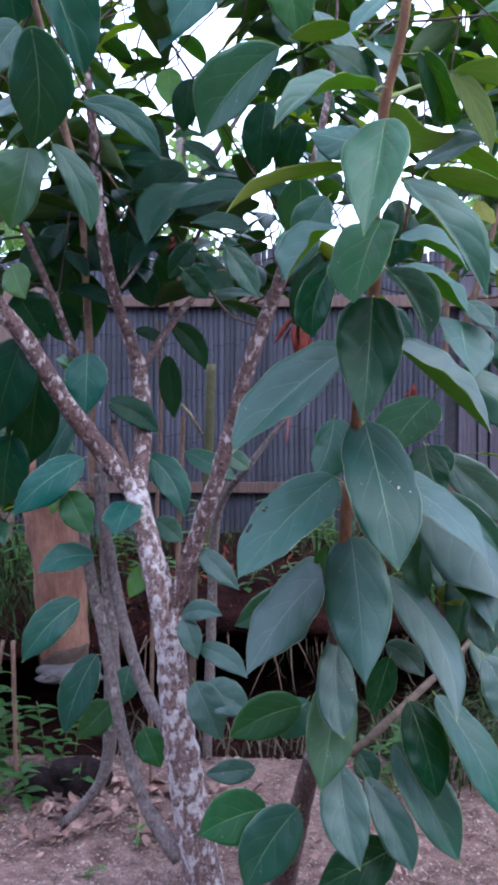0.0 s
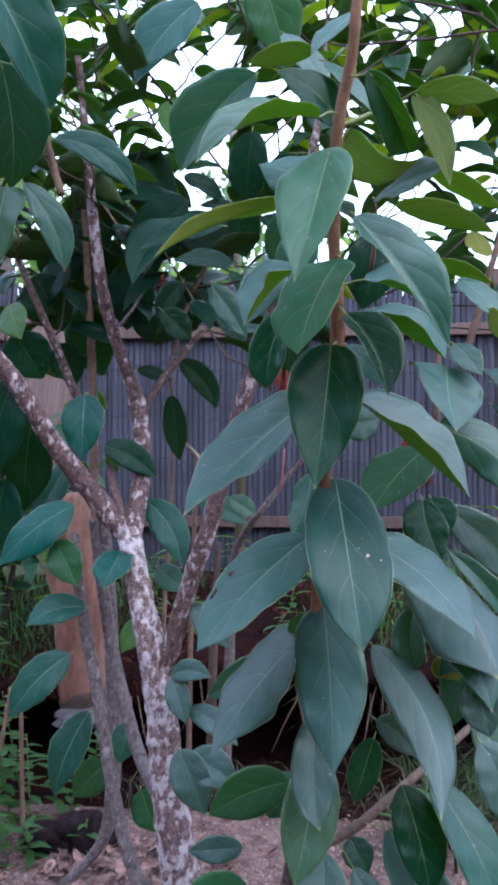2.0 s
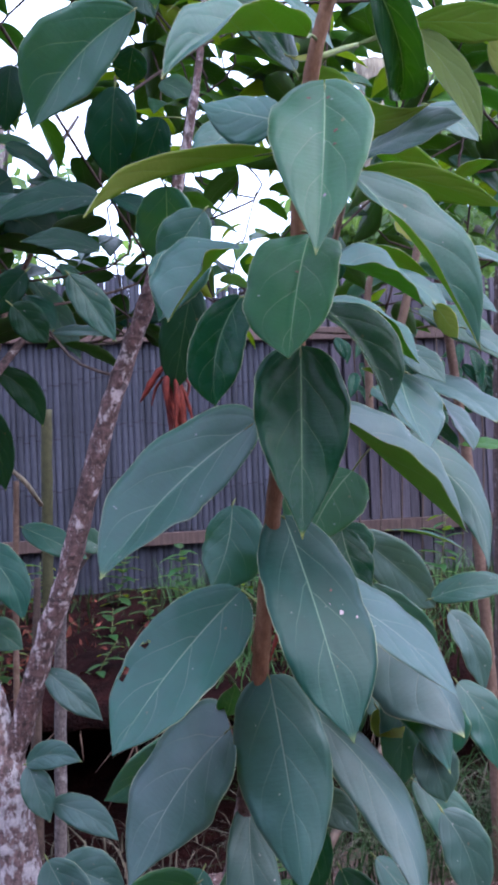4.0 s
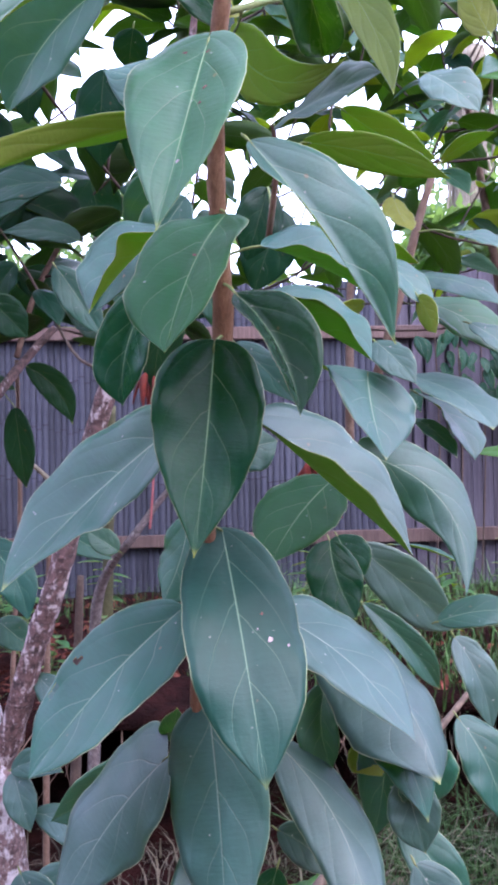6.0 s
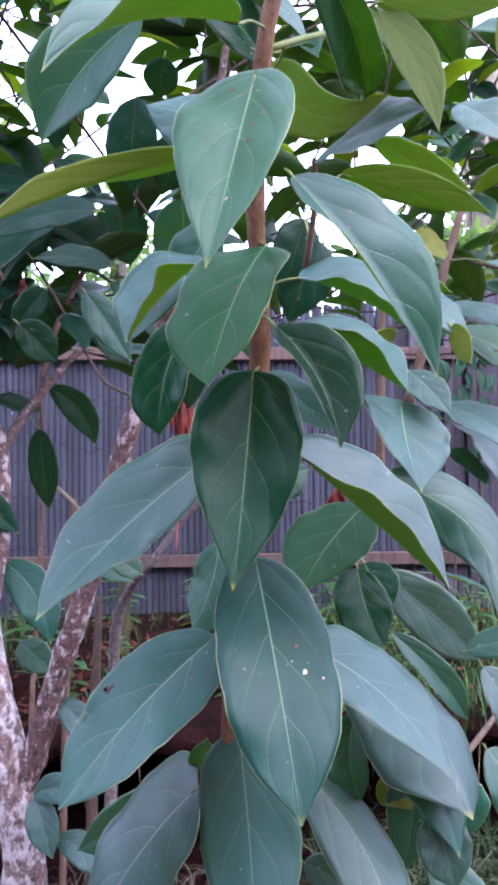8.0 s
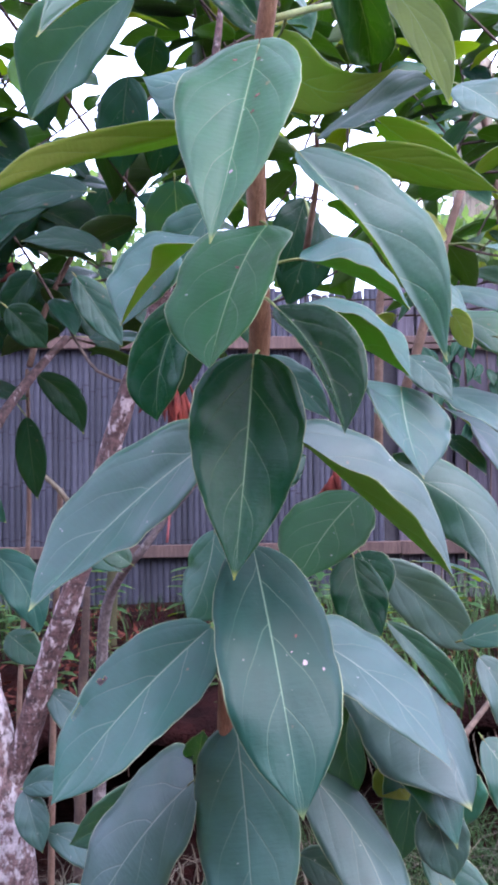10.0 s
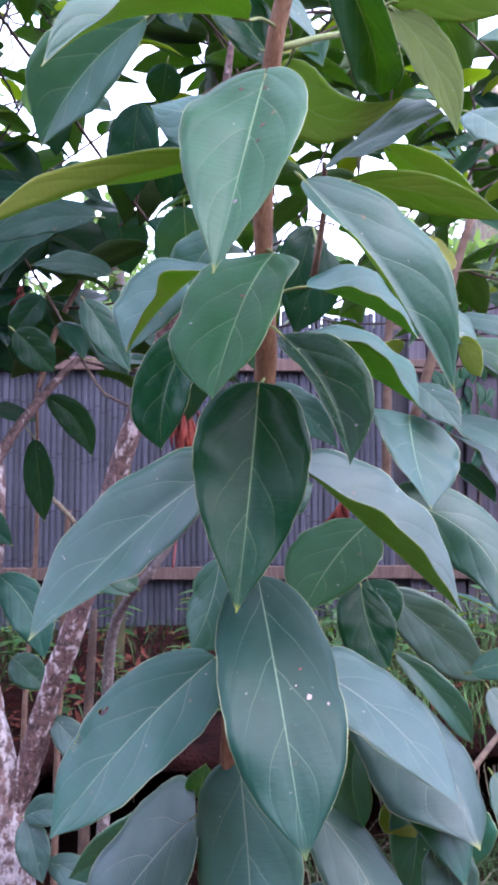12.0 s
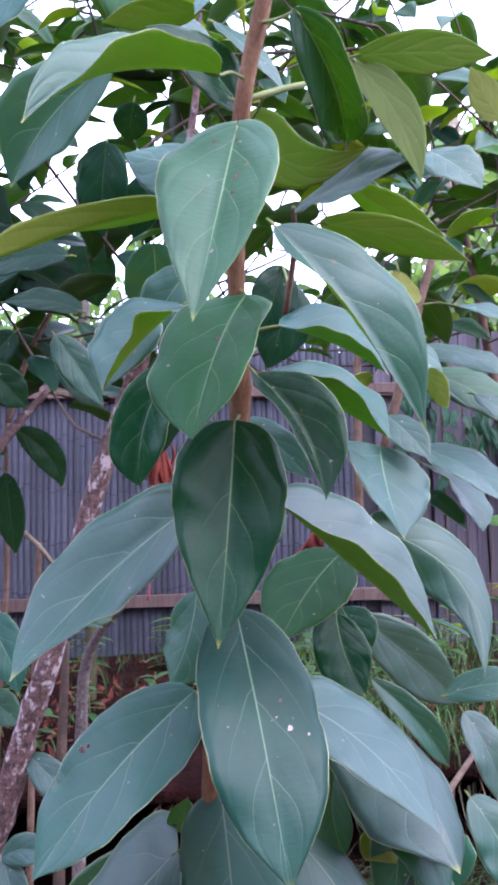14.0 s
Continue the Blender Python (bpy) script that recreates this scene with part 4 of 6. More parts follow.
leaf(shrub, (0.192, 1.261, 1.842), (0.035, 1.180, 1.752), 0.091, 54, bow=0.107, sway=0.091, fp=65, fn=22, tw=-34, pk=0.62, ac=1.18, rb=0.38, asym=-0.17, cord=0.007)
leaf(shrub, (0.060, 1.802, 2.164), (-0.109, 1.897, 2.001), 0.150, 6, bow=0.027, sway=0.072, fp=24, fn=11, tw=22, pk=0.59, ac=1.58, rb=0.70, asym=0.11, cord=0.031)
leaf(shrub, (0.233, 1.395, 1.863), (0.334, 1.281, 1.789), 0.072, -137, bow=0.014, sway=-0.179, fp=-18, fn=10, tw=-10, pk=0.28, ac=1.00, rb=0.38, asym=0.10, cord=0.038)
leaf(shrub, (0.261, 1.239, 1.889), (0.321, 1.329, 1.813), 0.074, 16, bow=0.116, sway=-0.031, fp=28, fn=64, tw=9, pk=0.62, ac=2.54, rb=0.60, asym=0.04, cord=0.034, dark=1)
leaf(shrub, (0.329, 1.330, 1.901), (0.364, 1.231, 1.730), 0.041, 180, bow=-0.045, sway=0.035, fp=-17, fn=-1, tw=-15, pk=0.50, ac=1.73, rb=0.60, asym=0.09, cord=0.000, dull=1)
leaf(shrub, (0.330, 1.319, 1.898), (0.432, 1.222, 1.844), 0.041, -125, bow=0.064, sway=0.014, fp=8, fn=-7, tw=-3, pk=0.49, ac=1.60, rb=0.78, asym=0.02, cord=0.000)
leaf(shrub, (0.276, 1.368, 1.761), (0.361, 1.262, 1.766), 0.078, -31, bow=0.017, sway=-0.032, fp=6, fn=10, tw=18, pk=0.49, ac=2.08, rb=0.56, asym=-0.01, cord=0.000, dust_sheen=1)
leaf(shrub, (0.314, 1.443, 1.775), (0.446, 1.336, 1.696), 0.040, -131, bow=0.066, sway=0.019, fp=12, fn=1, tw=-2, pk=0.43, ac=1.86, rb=0.57, asym=-0.00, cord=0.000)
leaf(shrub, (0.393, 1.620, 1.894), (0.509, 1.580, 1.810), 0.057, -120, bow=0.06, sway=-0.08, fp=6, fn=30)
leaf(shrub, (0.264, 1.429, 1.655), (0.383, 1.432, 1.601), 0.116, -59, bow=0.043, sway=-0.033, fp=25, fn=31, tw=-6, pk=0.41, ac=1.71, rb=0.54, asym=-0.07, cord=0.005, dull=1)
leaf(shrub, (0.243, 1.600, 1.576), (0.317, 1.560, 1.493), 0.051, -14, bow=0.04)
leaf(shrub, (0.151, 1.451, 1.617), (0.112, 1.437, 1.483), 0.083, 10, bow=0.030, sway=0.092, fp=16, fn=38, tw=12, pk=0.62, ac=2.57, rb=0.55, asym=-0.14, cord=0.015, dark=1)
leaf(shrub, (0.115, 1.605, 1.717), (0.063, 1.591, 1.613), 0.094, 15, bow=0.030, sway=-0.027, fp=16, fn=20, tw=3, pk=0.40, ac=1.40, rb=0.54, asym=0.01, cord=0.011)
leaf(shrub, (0.234, 1.450, 1.902), (0.125, 1.420, 1.987), 0.081, 20, bow=0.05, sway=0.08, dark=1)
leaf(shrub, (0.223, 1.420, 1.903), (0.265, 1.360, 1.885), 0.035, 150, bow=0.05, sway=0.08)
leaf(shrub, (0.181, 1.337, 1.788), (0.101, 1.385, 1.825), 0.073, 5, bow=0.011, sway=-0.011, fp=-12, fn=-17, tw=7, pk=0.40, ac=1.46, rb=0.52, asym=-0.02, cord=0.002)
leaf(shrub, (0.280, 1.500, 1.744), (0.252, 1.500, 1.656), 0.058, -12, bow=0.05, shade=1)
leaf(shrub, (0.302, 1.550, 1.734), (0.263, 1.540, 1.626), 0.072, 4, bow=0.05, shade=1)
leaf(shrub, (0.203, 1.450, 2.013), (0.277, 1.420, 1.914), 0.038, -30, bow=0.05)
leaf(shrub, (0.187, 1.500, 2.059), (0.071, 1.500, 2.040), 0.041, 120, bow=0.05)
leaf(shrub, (0.201, 1.600, 1.656), (0.229, 1.600, 1.585), 0.032, 0, bow=0.05)
leaf(shrub, (0.151, 1.700, 1.038), (0.160, 1.660, 1.095), 0.043, 0, bow=0.05)
leaf(shrub, (0.179, 1.727, 1.351), (0.139, 1.721, 1.226), 0.121, 30, bow=0.016, sway=-0.072, fp=-30, fn=1, tw=0, pk=0.51, ac=2.27, rb=0.56, asym=-0.04, cord=0.000)
leaf(shrub, (0.234, 1.680, 1.433), (0.306, 1.700, 1.452), 0.076, -10, bow=0.03)
leaf(shrub, (0.435, 1.700, 1.648), (0.366, 1.680, 1.605), 0.036, 130, bow=0.03)
leaf(shrub, (0.502, 1.660, 1.648), (0.508, 1.600, 1.586), 0.035, -120, bow=0.03)
leaf(shrub, (0.545, 1.850, 1.720), (0.652, 1.740, 1.651), 0.080, -34, bow=0.06, sway=-0.08, fp=-8, fn=-6)
leaf(shrub, (0.572, 1.880, 1.685), (0.690, 1.800, 1.576), 0.095, -22, bow=0.06, sway=-0.06, fp=4, fn=4, mid=1)
leaf(shrub, (0.413, 1.700, 1.752), (0.523, 1.720, 1.709), 0.045, -110, bow=0.06, sway=-0.08)
leaf(shrub, (0.493, 1.750, 1.817), (0.512, 1.720, 1.758), 0.062, 150, bow=0.06)
leaf(shrub, (0.549, 1.750, 2.008), (0.612, 1.700, 1.927), 0.091, -10, bow=0.06)
leaf(shrub, (0.515, 1.400, 1.877), (0.501, 1.450, 1.969), 0.039, 150, bow=0.04)
leaf(shrub, (0.552, 1.700, 1.853), (0.619, 1.660, 1.881), 0.032, -120, bow=0.1)
leaf(shrub, (0.131, 1.600, 2.142), (0.214, 1.560, 2.003), 0.066, -30, bow=0.05)
leaf(shrub, (0.330, 1.500, 2.084), (0.209, 1.450, 2.008), 0.044, 60, bow=0.1, dark=1)
leaf(shrub, (0.233, 1.700, 2.148), (0.103, 1.680, 2.097), 0.059, 70, bow=0.1)
leaf(shrub, (0.257, 1.500, 2.121), (0.180, 1.460, 2.028), 0.063, 40, bow=0.05)
leaf(shrub, (0.632, 1.950, 1.116), (0.686, 1.930, 0.959), 0.078, -14, bow=0.05, sway=-0.06, fp=14, fn=4, dust_sheen=1, worn=2.0)
leaf(shrub, (0.619, 2.000, 1.134), (0.766, 1.950, 1.152), 0.064, -30, bow=0.05, sway=-0.06)
leaf(shrub, (0.545, 1.850, 1.489), (0.597, 1.800, 1.424), 0.045, -30, bow=0.05, sway=-0.06)
leaf(shrub, (0.530, 1.850, 1.680), (0.613, 1.800, 1.613), 0.032, -60, bow=0.05)
leaf(shrub, (0.585, 1.750, 1.764), (0.666, 1.700, 1.711), 0.055, -40, bow=0.05, sway=-0.06, fp=8, fn=8)
leaf(shrub, (0.701, 2.000, 1.437), (0.789, 1.950, 1.420), 0.048, -50, bow=0.06, fresh=1)
leaf(shrub, (0.623, 1.800, 1.635), (0.691, 1.760, 1.568), 0.057, -30, bow=0.05)
leaf(shrub, (0.618, 1.900, 0.994), (0.679, 1.860, 0.829), 0.096, -16, bow=0.05, sway=-0.06, fp=8, fn=4, worn=1.6)
leaf(shrub, (0.818, 2.200, 1.148), (0.874, 2.150, 1.090), 0.061, -30, bow=0.05)
leaf(shrub, (0.452, 1.950, 1.026), (0.483, 1.900, 0.925), 0.081, -6, bow=0.04)
leaf(shrub, (0.480, 1.850, 1.035), (0.450, 1.800, 0.848), 0.096, -8, bow=0.04, sway=-0.04)
leaf(shrub, (0.440, 2.000, 1.292), (0.469, 1.950, 1.211), 0.088, 0, bow=0.05, dark=1)
leaf(shrub, (0.456, 1.700, 1.715), (0.525, 1.660, 1.625), 0.067, -30, bow=0.05)
leaf(shrub, (0.409, 1.700, 1.527), (0.468, 1.660, 1.442), 0.076, -20, bow=0.05, fp=30)

leaf(tree, (-0.453, 1.598, 2.331), (-0.353, 1.760, 2.083), 0.158, -19, bow=0.058, sway=-0.024, fp=39, fn=-2, tw=11, pk=0.50, ac=2.20, rb=0.56, asym=-0.10, cord=0.000, teal=1)
leaf(tree, (-0.485, 1.832, 2.215), (-0.529, 1.996, 2.008), 0.148, -8, bow=0.050, sway=-0.074, fp=8, fn=-22, tw=-15, pk=0.43, ac=1.59, rb=0.52, asym=-0.06, cord=0.053, teal=1)
leaf(tree, (-0.530, 1.970, 2.005), (-0.584, 2.000, 1.818), 0.175, 10, bow=0.065, sway=-0.053, fp=17, fn=26, tw=4, pk=0.44, ac=1.99, rb=0.30, asym=-0.02, cord=0.016, mid=1)
leaf(tree, (-0.446, 1.859, 1.976), (-0.368, 1.907, 1.791), 0.071, -9, bow=0.031, sway=-0.090, fp=11, fn=-7, tw=5, pk=0.52, ac=2.03, rb=0.66, asym=-0.12, cord=0.000)
leaf(tree, (-0.373, 1.833, 2.061), (-0.202, 1.890, 1.953), 0.071, -6, bow=0.066, sway=-0.138, fp=1, fn=6, tw=8, pk=0.49, ac=1.78, rb=0.75, asym=-0.03, cord=0.000, teal=1)
leaf(tree, (-0.071, 1.870, 2.360), (-0.205, 1.880, 2.192), 0.137, 11, bow=0.048, sway=0.057, fp=3, fn=12, tw=6, pk=0.47, ac=1.57, rb=0.41, asym=0.03, cord=0.023, teal=1)
leaf(tree, (-0.493, 2.500, 1.572), (-0.490, 2.460, 1.378), 0.129, -4, bow=0.04, pk=0.4, teal=1, worn=2.5)
leaf(tree, (-0.415, 2.420, 1.417), (-0.270, 2.465, 1.327), 0.086, -18, bow=0.06, sway=-0.08, shade=1)
leaf(tree, (-0.273, 2.850, 1.712), (-0.154, 2.895, 1.551), 0.086, -8, bow=0.05, sway=-0.12, shade=1)
leaf(tree, (-0.264, 2.660, 1.582), (-0.246, 2.705, 1.375), 0.077, -2, bow=0.04, shade=1)
leaf(tree, (-0.308, 2.500, 1.259), (-0.194, 2.450, 1.077), 0.102, -12, bow=0.05, sway=-0.1, teal=1, worn=2.5)
leaf(tree, (-0.465, 2.302, 1.256), (-0.656, 2.259, 1.095), 0.118, 16, bow=0.055, sway=0.040, fp=1, fn=-9, tw=-2, pk=0.44, ac=1.78, rb=0.58, asym=-0.12, cord=0.000, teal=1, worn=2.5)
leaf(tree, (-0.512, 2.300, 1.161), (-0.438, 2.260, 1.045), 0.096, -8, bow=0.05, green=1, worn=2.5)
leaf(tree, (-0.572, 2.350, 1.104), (-0.509, 2.300, 1.167), 0.059, -30, bow=0.05, fresh=1)
leaf(tree, (-0.338, 2.350, 1.132), (-0.367, 2.250, 1.040), 0.119, 20, bow=0.08, fp=8, fn=8, teal=1, worn=2.5)
leaf(tree, (-0.445, 2.350, 0.976), (-0.593, 2.300, 0.932), 0.090, 24, bow=0.06, sway=0.1, teal=1, worn=2.5)
leaf(tree, (-0.487, 2.350, 0.847), (-0.637, 2.300, 0.682), 0.109, 10, bow=0.05, sway=0.06, teal=1, worn=2.5)
leaf(tree, (-0.446, 2.400, 0.678), (-0.532, 2.360, 0.458), 0.107, 10, bow=0.05, sway=0.04, teal=1, worn=2.5)
leaf(tree, (-0.419, 2.500, 0.506), (-0.508, 2.450, 0.421), 0.102, 6, bow=0.05, green=1, worn=2.5)
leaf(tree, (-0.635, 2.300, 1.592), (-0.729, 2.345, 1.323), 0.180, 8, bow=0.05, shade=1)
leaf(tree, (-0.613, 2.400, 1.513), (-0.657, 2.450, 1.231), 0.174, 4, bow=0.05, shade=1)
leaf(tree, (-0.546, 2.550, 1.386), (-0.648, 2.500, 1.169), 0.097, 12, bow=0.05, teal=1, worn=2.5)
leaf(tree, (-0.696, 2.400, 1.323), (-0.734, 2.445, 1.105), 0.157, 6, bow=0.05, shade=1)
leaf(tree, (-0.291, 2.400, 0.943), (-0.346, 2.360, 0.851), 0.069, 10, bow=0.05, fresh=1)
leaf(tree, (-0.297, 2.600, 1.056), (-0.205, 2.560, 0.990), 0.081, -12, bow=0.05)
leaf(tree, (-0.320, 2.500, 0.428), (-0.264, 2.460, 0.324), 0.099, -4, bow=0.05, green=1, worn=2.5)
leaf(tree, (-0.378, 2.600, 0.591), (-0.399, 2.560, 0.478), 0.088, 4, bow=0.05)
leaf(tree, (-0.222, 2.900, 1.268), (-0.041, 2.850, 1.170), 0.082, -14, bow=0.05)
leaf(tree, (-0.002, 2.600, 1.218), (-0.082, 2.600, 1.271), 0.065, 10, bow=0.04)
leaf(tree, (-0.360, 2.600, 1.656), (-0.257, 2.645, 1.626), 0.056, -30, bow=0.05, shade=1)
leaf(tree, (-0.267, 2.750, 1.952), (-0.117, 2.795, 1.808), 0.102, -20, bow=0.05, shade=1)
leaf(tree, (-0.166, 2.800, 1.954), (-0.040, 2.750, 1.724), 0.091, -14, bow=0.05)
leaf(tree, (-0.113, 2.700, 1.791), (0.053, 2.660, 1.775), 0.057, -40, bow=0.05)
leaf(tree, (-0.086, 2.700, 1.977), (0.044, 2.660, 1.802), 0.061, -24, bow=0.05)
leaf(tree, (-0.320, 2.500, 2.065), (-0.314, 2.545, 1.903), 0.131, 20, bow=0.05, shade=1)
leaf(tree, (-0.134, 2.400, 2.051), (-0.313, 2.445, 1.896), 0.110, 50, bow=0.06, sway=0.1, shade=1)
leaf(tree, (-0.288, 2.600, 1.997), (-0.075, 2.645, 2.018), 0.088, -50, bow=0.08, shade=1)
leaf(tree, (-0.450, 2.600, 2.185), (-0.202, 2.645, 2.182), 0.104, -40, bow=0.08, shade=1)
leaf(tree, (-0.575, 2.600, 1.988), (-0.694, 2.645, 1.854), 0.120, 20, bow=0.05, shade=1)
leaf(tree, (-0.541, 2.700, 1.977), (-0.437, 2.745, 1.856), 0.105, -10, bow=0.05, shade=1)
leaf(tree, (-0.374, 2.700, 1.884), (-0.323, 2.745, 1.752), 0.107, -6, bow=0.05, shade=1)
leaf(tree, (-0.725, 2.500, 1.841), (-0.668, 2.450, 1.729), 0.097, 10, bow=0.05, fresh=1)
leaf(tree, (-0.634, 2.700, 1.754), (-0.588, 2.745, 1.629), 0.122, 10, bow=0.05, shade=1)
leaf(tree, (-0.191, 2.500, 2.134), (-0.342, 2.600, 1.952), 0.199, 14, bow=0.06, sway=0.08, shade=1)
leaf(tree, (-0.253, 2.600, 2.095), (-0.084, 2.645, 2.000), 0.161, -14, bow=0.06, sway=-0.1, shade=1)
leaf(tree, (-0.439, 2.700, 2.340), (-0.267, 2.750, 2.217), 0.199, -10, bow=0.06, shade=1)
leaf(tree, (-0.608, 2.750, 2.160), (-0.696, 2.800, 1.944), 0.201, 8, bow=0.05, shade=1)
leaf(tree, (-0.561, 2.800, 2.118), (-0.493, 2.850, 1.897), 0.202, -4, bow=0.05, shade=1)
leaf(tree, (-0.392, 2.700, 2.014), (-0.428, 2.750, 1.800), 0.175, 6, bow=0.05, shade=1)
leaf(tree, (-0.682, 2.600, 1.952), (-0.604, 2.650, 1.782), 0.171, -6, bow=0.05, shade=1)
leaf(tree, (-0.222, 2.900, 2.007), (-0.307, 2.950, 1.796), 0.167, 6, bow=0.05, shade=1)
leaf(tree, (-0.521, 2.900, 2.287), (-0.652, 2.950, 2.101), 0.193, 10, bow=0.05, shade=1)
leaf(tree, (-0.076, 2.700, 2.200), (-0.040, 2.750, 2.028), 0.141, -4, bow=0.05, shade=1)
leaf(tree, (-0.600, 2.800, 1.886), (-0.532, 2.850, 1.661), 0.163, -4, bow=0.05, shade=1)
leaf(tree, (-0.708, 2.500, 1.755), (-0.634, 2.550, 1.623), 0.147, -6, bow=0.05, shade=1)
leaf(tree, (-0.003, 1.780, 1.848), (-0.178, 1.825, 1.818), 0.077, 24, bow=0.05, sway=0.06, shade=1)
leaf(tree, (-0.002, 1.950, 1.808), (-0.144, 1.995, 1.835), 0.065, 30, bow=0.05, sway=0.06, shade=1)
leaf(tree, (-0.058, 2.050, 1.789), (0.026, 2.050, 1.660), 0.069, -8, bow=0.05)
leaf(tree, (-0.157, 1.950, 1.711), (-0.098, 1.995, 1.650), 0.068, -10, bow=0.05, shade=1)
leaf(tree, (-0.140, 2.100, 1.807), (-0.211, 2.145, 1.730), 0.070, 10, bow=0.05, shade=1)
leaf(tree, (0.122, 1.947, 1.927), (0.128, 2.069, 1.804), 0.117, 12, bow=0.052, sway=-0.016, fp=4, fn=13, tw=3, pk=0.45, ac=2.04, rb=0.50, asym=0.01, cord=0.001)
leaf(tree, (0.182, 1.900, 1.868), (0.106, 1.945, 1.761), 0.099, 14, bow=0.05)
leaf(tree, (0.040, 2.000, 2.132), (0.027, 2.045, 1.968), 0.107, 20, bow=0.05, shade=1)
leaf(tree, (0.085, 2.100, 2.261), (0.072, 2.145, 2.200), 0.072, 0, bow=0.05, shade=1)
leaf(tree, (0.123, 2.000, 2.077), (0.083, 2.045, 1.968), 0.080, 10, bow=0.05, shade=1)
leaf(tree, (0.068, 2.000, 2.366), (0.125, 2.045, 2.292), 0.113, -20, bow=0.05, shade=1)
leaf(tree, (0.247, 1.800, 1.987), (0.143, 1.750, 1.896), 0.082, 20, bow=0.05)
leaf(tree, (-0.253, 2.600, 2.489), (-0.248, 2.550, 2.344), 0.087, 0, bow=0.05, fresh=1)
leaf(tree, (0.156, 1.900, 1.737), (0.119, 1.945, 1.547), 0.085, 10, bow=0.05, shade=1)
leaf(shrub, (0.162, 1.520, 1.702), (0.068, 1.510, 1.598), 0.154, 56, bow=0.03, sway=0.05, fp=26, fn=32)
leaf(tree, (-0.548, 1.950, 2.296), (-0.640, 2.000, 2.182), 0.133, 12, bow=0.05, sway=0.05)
leaf(tree, (-0.542, 2.000, 2.132), (-0.671, 2.050, 2.089), 0.093, 30, bow=0.05, sway=0.08, dust_sheen=1)
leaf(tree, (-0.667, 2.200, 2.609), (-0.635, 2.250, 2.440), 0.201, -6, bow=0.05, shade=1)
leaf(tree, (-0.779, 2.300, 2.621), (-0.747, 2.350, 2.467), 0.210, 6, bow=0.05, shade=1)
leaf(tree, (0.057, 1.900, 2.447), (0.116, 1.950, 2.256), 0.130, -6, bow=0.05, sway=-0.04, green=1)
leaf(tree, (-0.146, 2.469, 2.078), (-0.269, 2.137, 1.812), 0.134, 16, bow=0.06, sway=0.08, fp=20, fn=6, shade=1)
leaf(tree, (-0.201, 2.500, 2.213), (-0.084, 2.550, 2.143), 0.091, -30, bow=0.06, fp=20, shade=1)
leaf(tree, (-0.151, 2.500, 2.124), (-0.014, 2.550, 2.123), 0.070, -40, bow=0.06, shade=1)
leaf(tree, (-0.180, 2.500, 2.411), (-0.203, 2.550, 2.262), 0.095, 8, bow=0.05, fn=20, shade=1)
leaf(tree, (0.145, 2.500, 2.255), (0.093, 2.550, 2.133), 0.092, 10, bow=0.05, fp=16, shade=1)



# ---------------------------------------------------------------- background growth
def leaf_variants(count, length, top, seed, under=None):
    rng = np.random.RandomState(seed)
    return [leaf_mesh(length, length * (0.40 + 0.12 * rng.rand()), 0.03 + 0.06 * rng.rand(), 0.1 * (rng.rand() - 0.5), 4 + 26 * rng.rand(), 4 + 26 * rng.rand(),
                      40 * (rng.rand() - 0.5), 0.38 + 0.1 * rng.rand(), top=top, under=under, seed=seed + k, nv=9, nu=2) for k in range(count)]


# openings in the crowns through which the sky shows
GAPS = [Vector(p) for p in ((0.53, 3.0, 2.19), (0.61, 3.32, 2.30), (0.42, 2.74, 2.20), (0.02, 2.80, 2.64), (0.22, 2.55, 2.48), (-0.43, 3.13, 2.89), (-0.26, 2.56, 2.39), (-0.11, 2.05, 2.09), (-0.19, 2.78, 2.55),
                            (-0.43, 2.73, 2.74), (-0.55, 3.32, 3.03), (-0.46, 2.51, 2.65), (-0.07, 2.72, 2.60), (-0.14, 3.46, 2.95), (-0.19, 2.47, 2.47), (-0.36, 3.47, 2.95), (0.19, 2.70, 1.99), (0.55, 2.77, 2.64))]


def leafy_branch(plant, points, count, variants, seed, material=None, hang=0.55):
    """A twig with leaves set along it, turned outwards and drooping."""
    rng = np.random.RandomState(seed)
    line = STEMS[plant.name]
    p = np.array(points[0][:3])
    low = line[line[:, 2] < p[2] - 0.04]
    q = low[int(np.argmin(np.linalg.norm(low[:, :3] - p, axis=1)))]
    far = float(np.linalg.norm(q[:3] - p))
    mid = 0.5 * (q[:3] + p) + 0.12 * far * np.array([0.4 * rng.randn(), 0.4 * rng.randn(), -0.5])
    twig = [(*q[:3], 0.0036), (*mid, 0.0034)] + [(*s[:3], min(s[3], 0.0034)) for s in points]
    stem(plant, "twig", twig, material or TWIG_DARK, 7, 0.08, step=0.05)
    path = smooth_path(points, 0.02)
    for k in range(count):
        p = path[int((k + rng.rand()) / count * (len(path) - 1)), :3]
        a = k * 2.4 + rng.rand()
        d = Vector((math.cos(a), math.sin(a) * 0.8, -hang + 0.9 * (rng.rand() - 0.35)))
        m = leaf_pose(p + np.array(d) * 0.03, p + np.array(d), 0)
        up = Matrix.Rotation(rng.randn() * 0.5, 4, d.normalized())
        y = d.normalized()
        z = Vector((0, 0, 1)) - y * y.z
        z = (up.to_3x3() @ z.normalized())
        m = Matrix((y.cross(z), y, z)).transposed().to_4x4()
        m.translation = Vector(p) + d.normalized() * 0.025
        s = 0.75 + 0.5 * rng.rand()
        kind = variants[rng.randint(len(variants))]
        middle = m.translation + y * 0.08
        if any((middle - g).length < 0.11 for g in GAPS):
            continue
        ob = part("leaf", kind, plant, m @ Matrix.Diagonal((s, s, s, 1)))


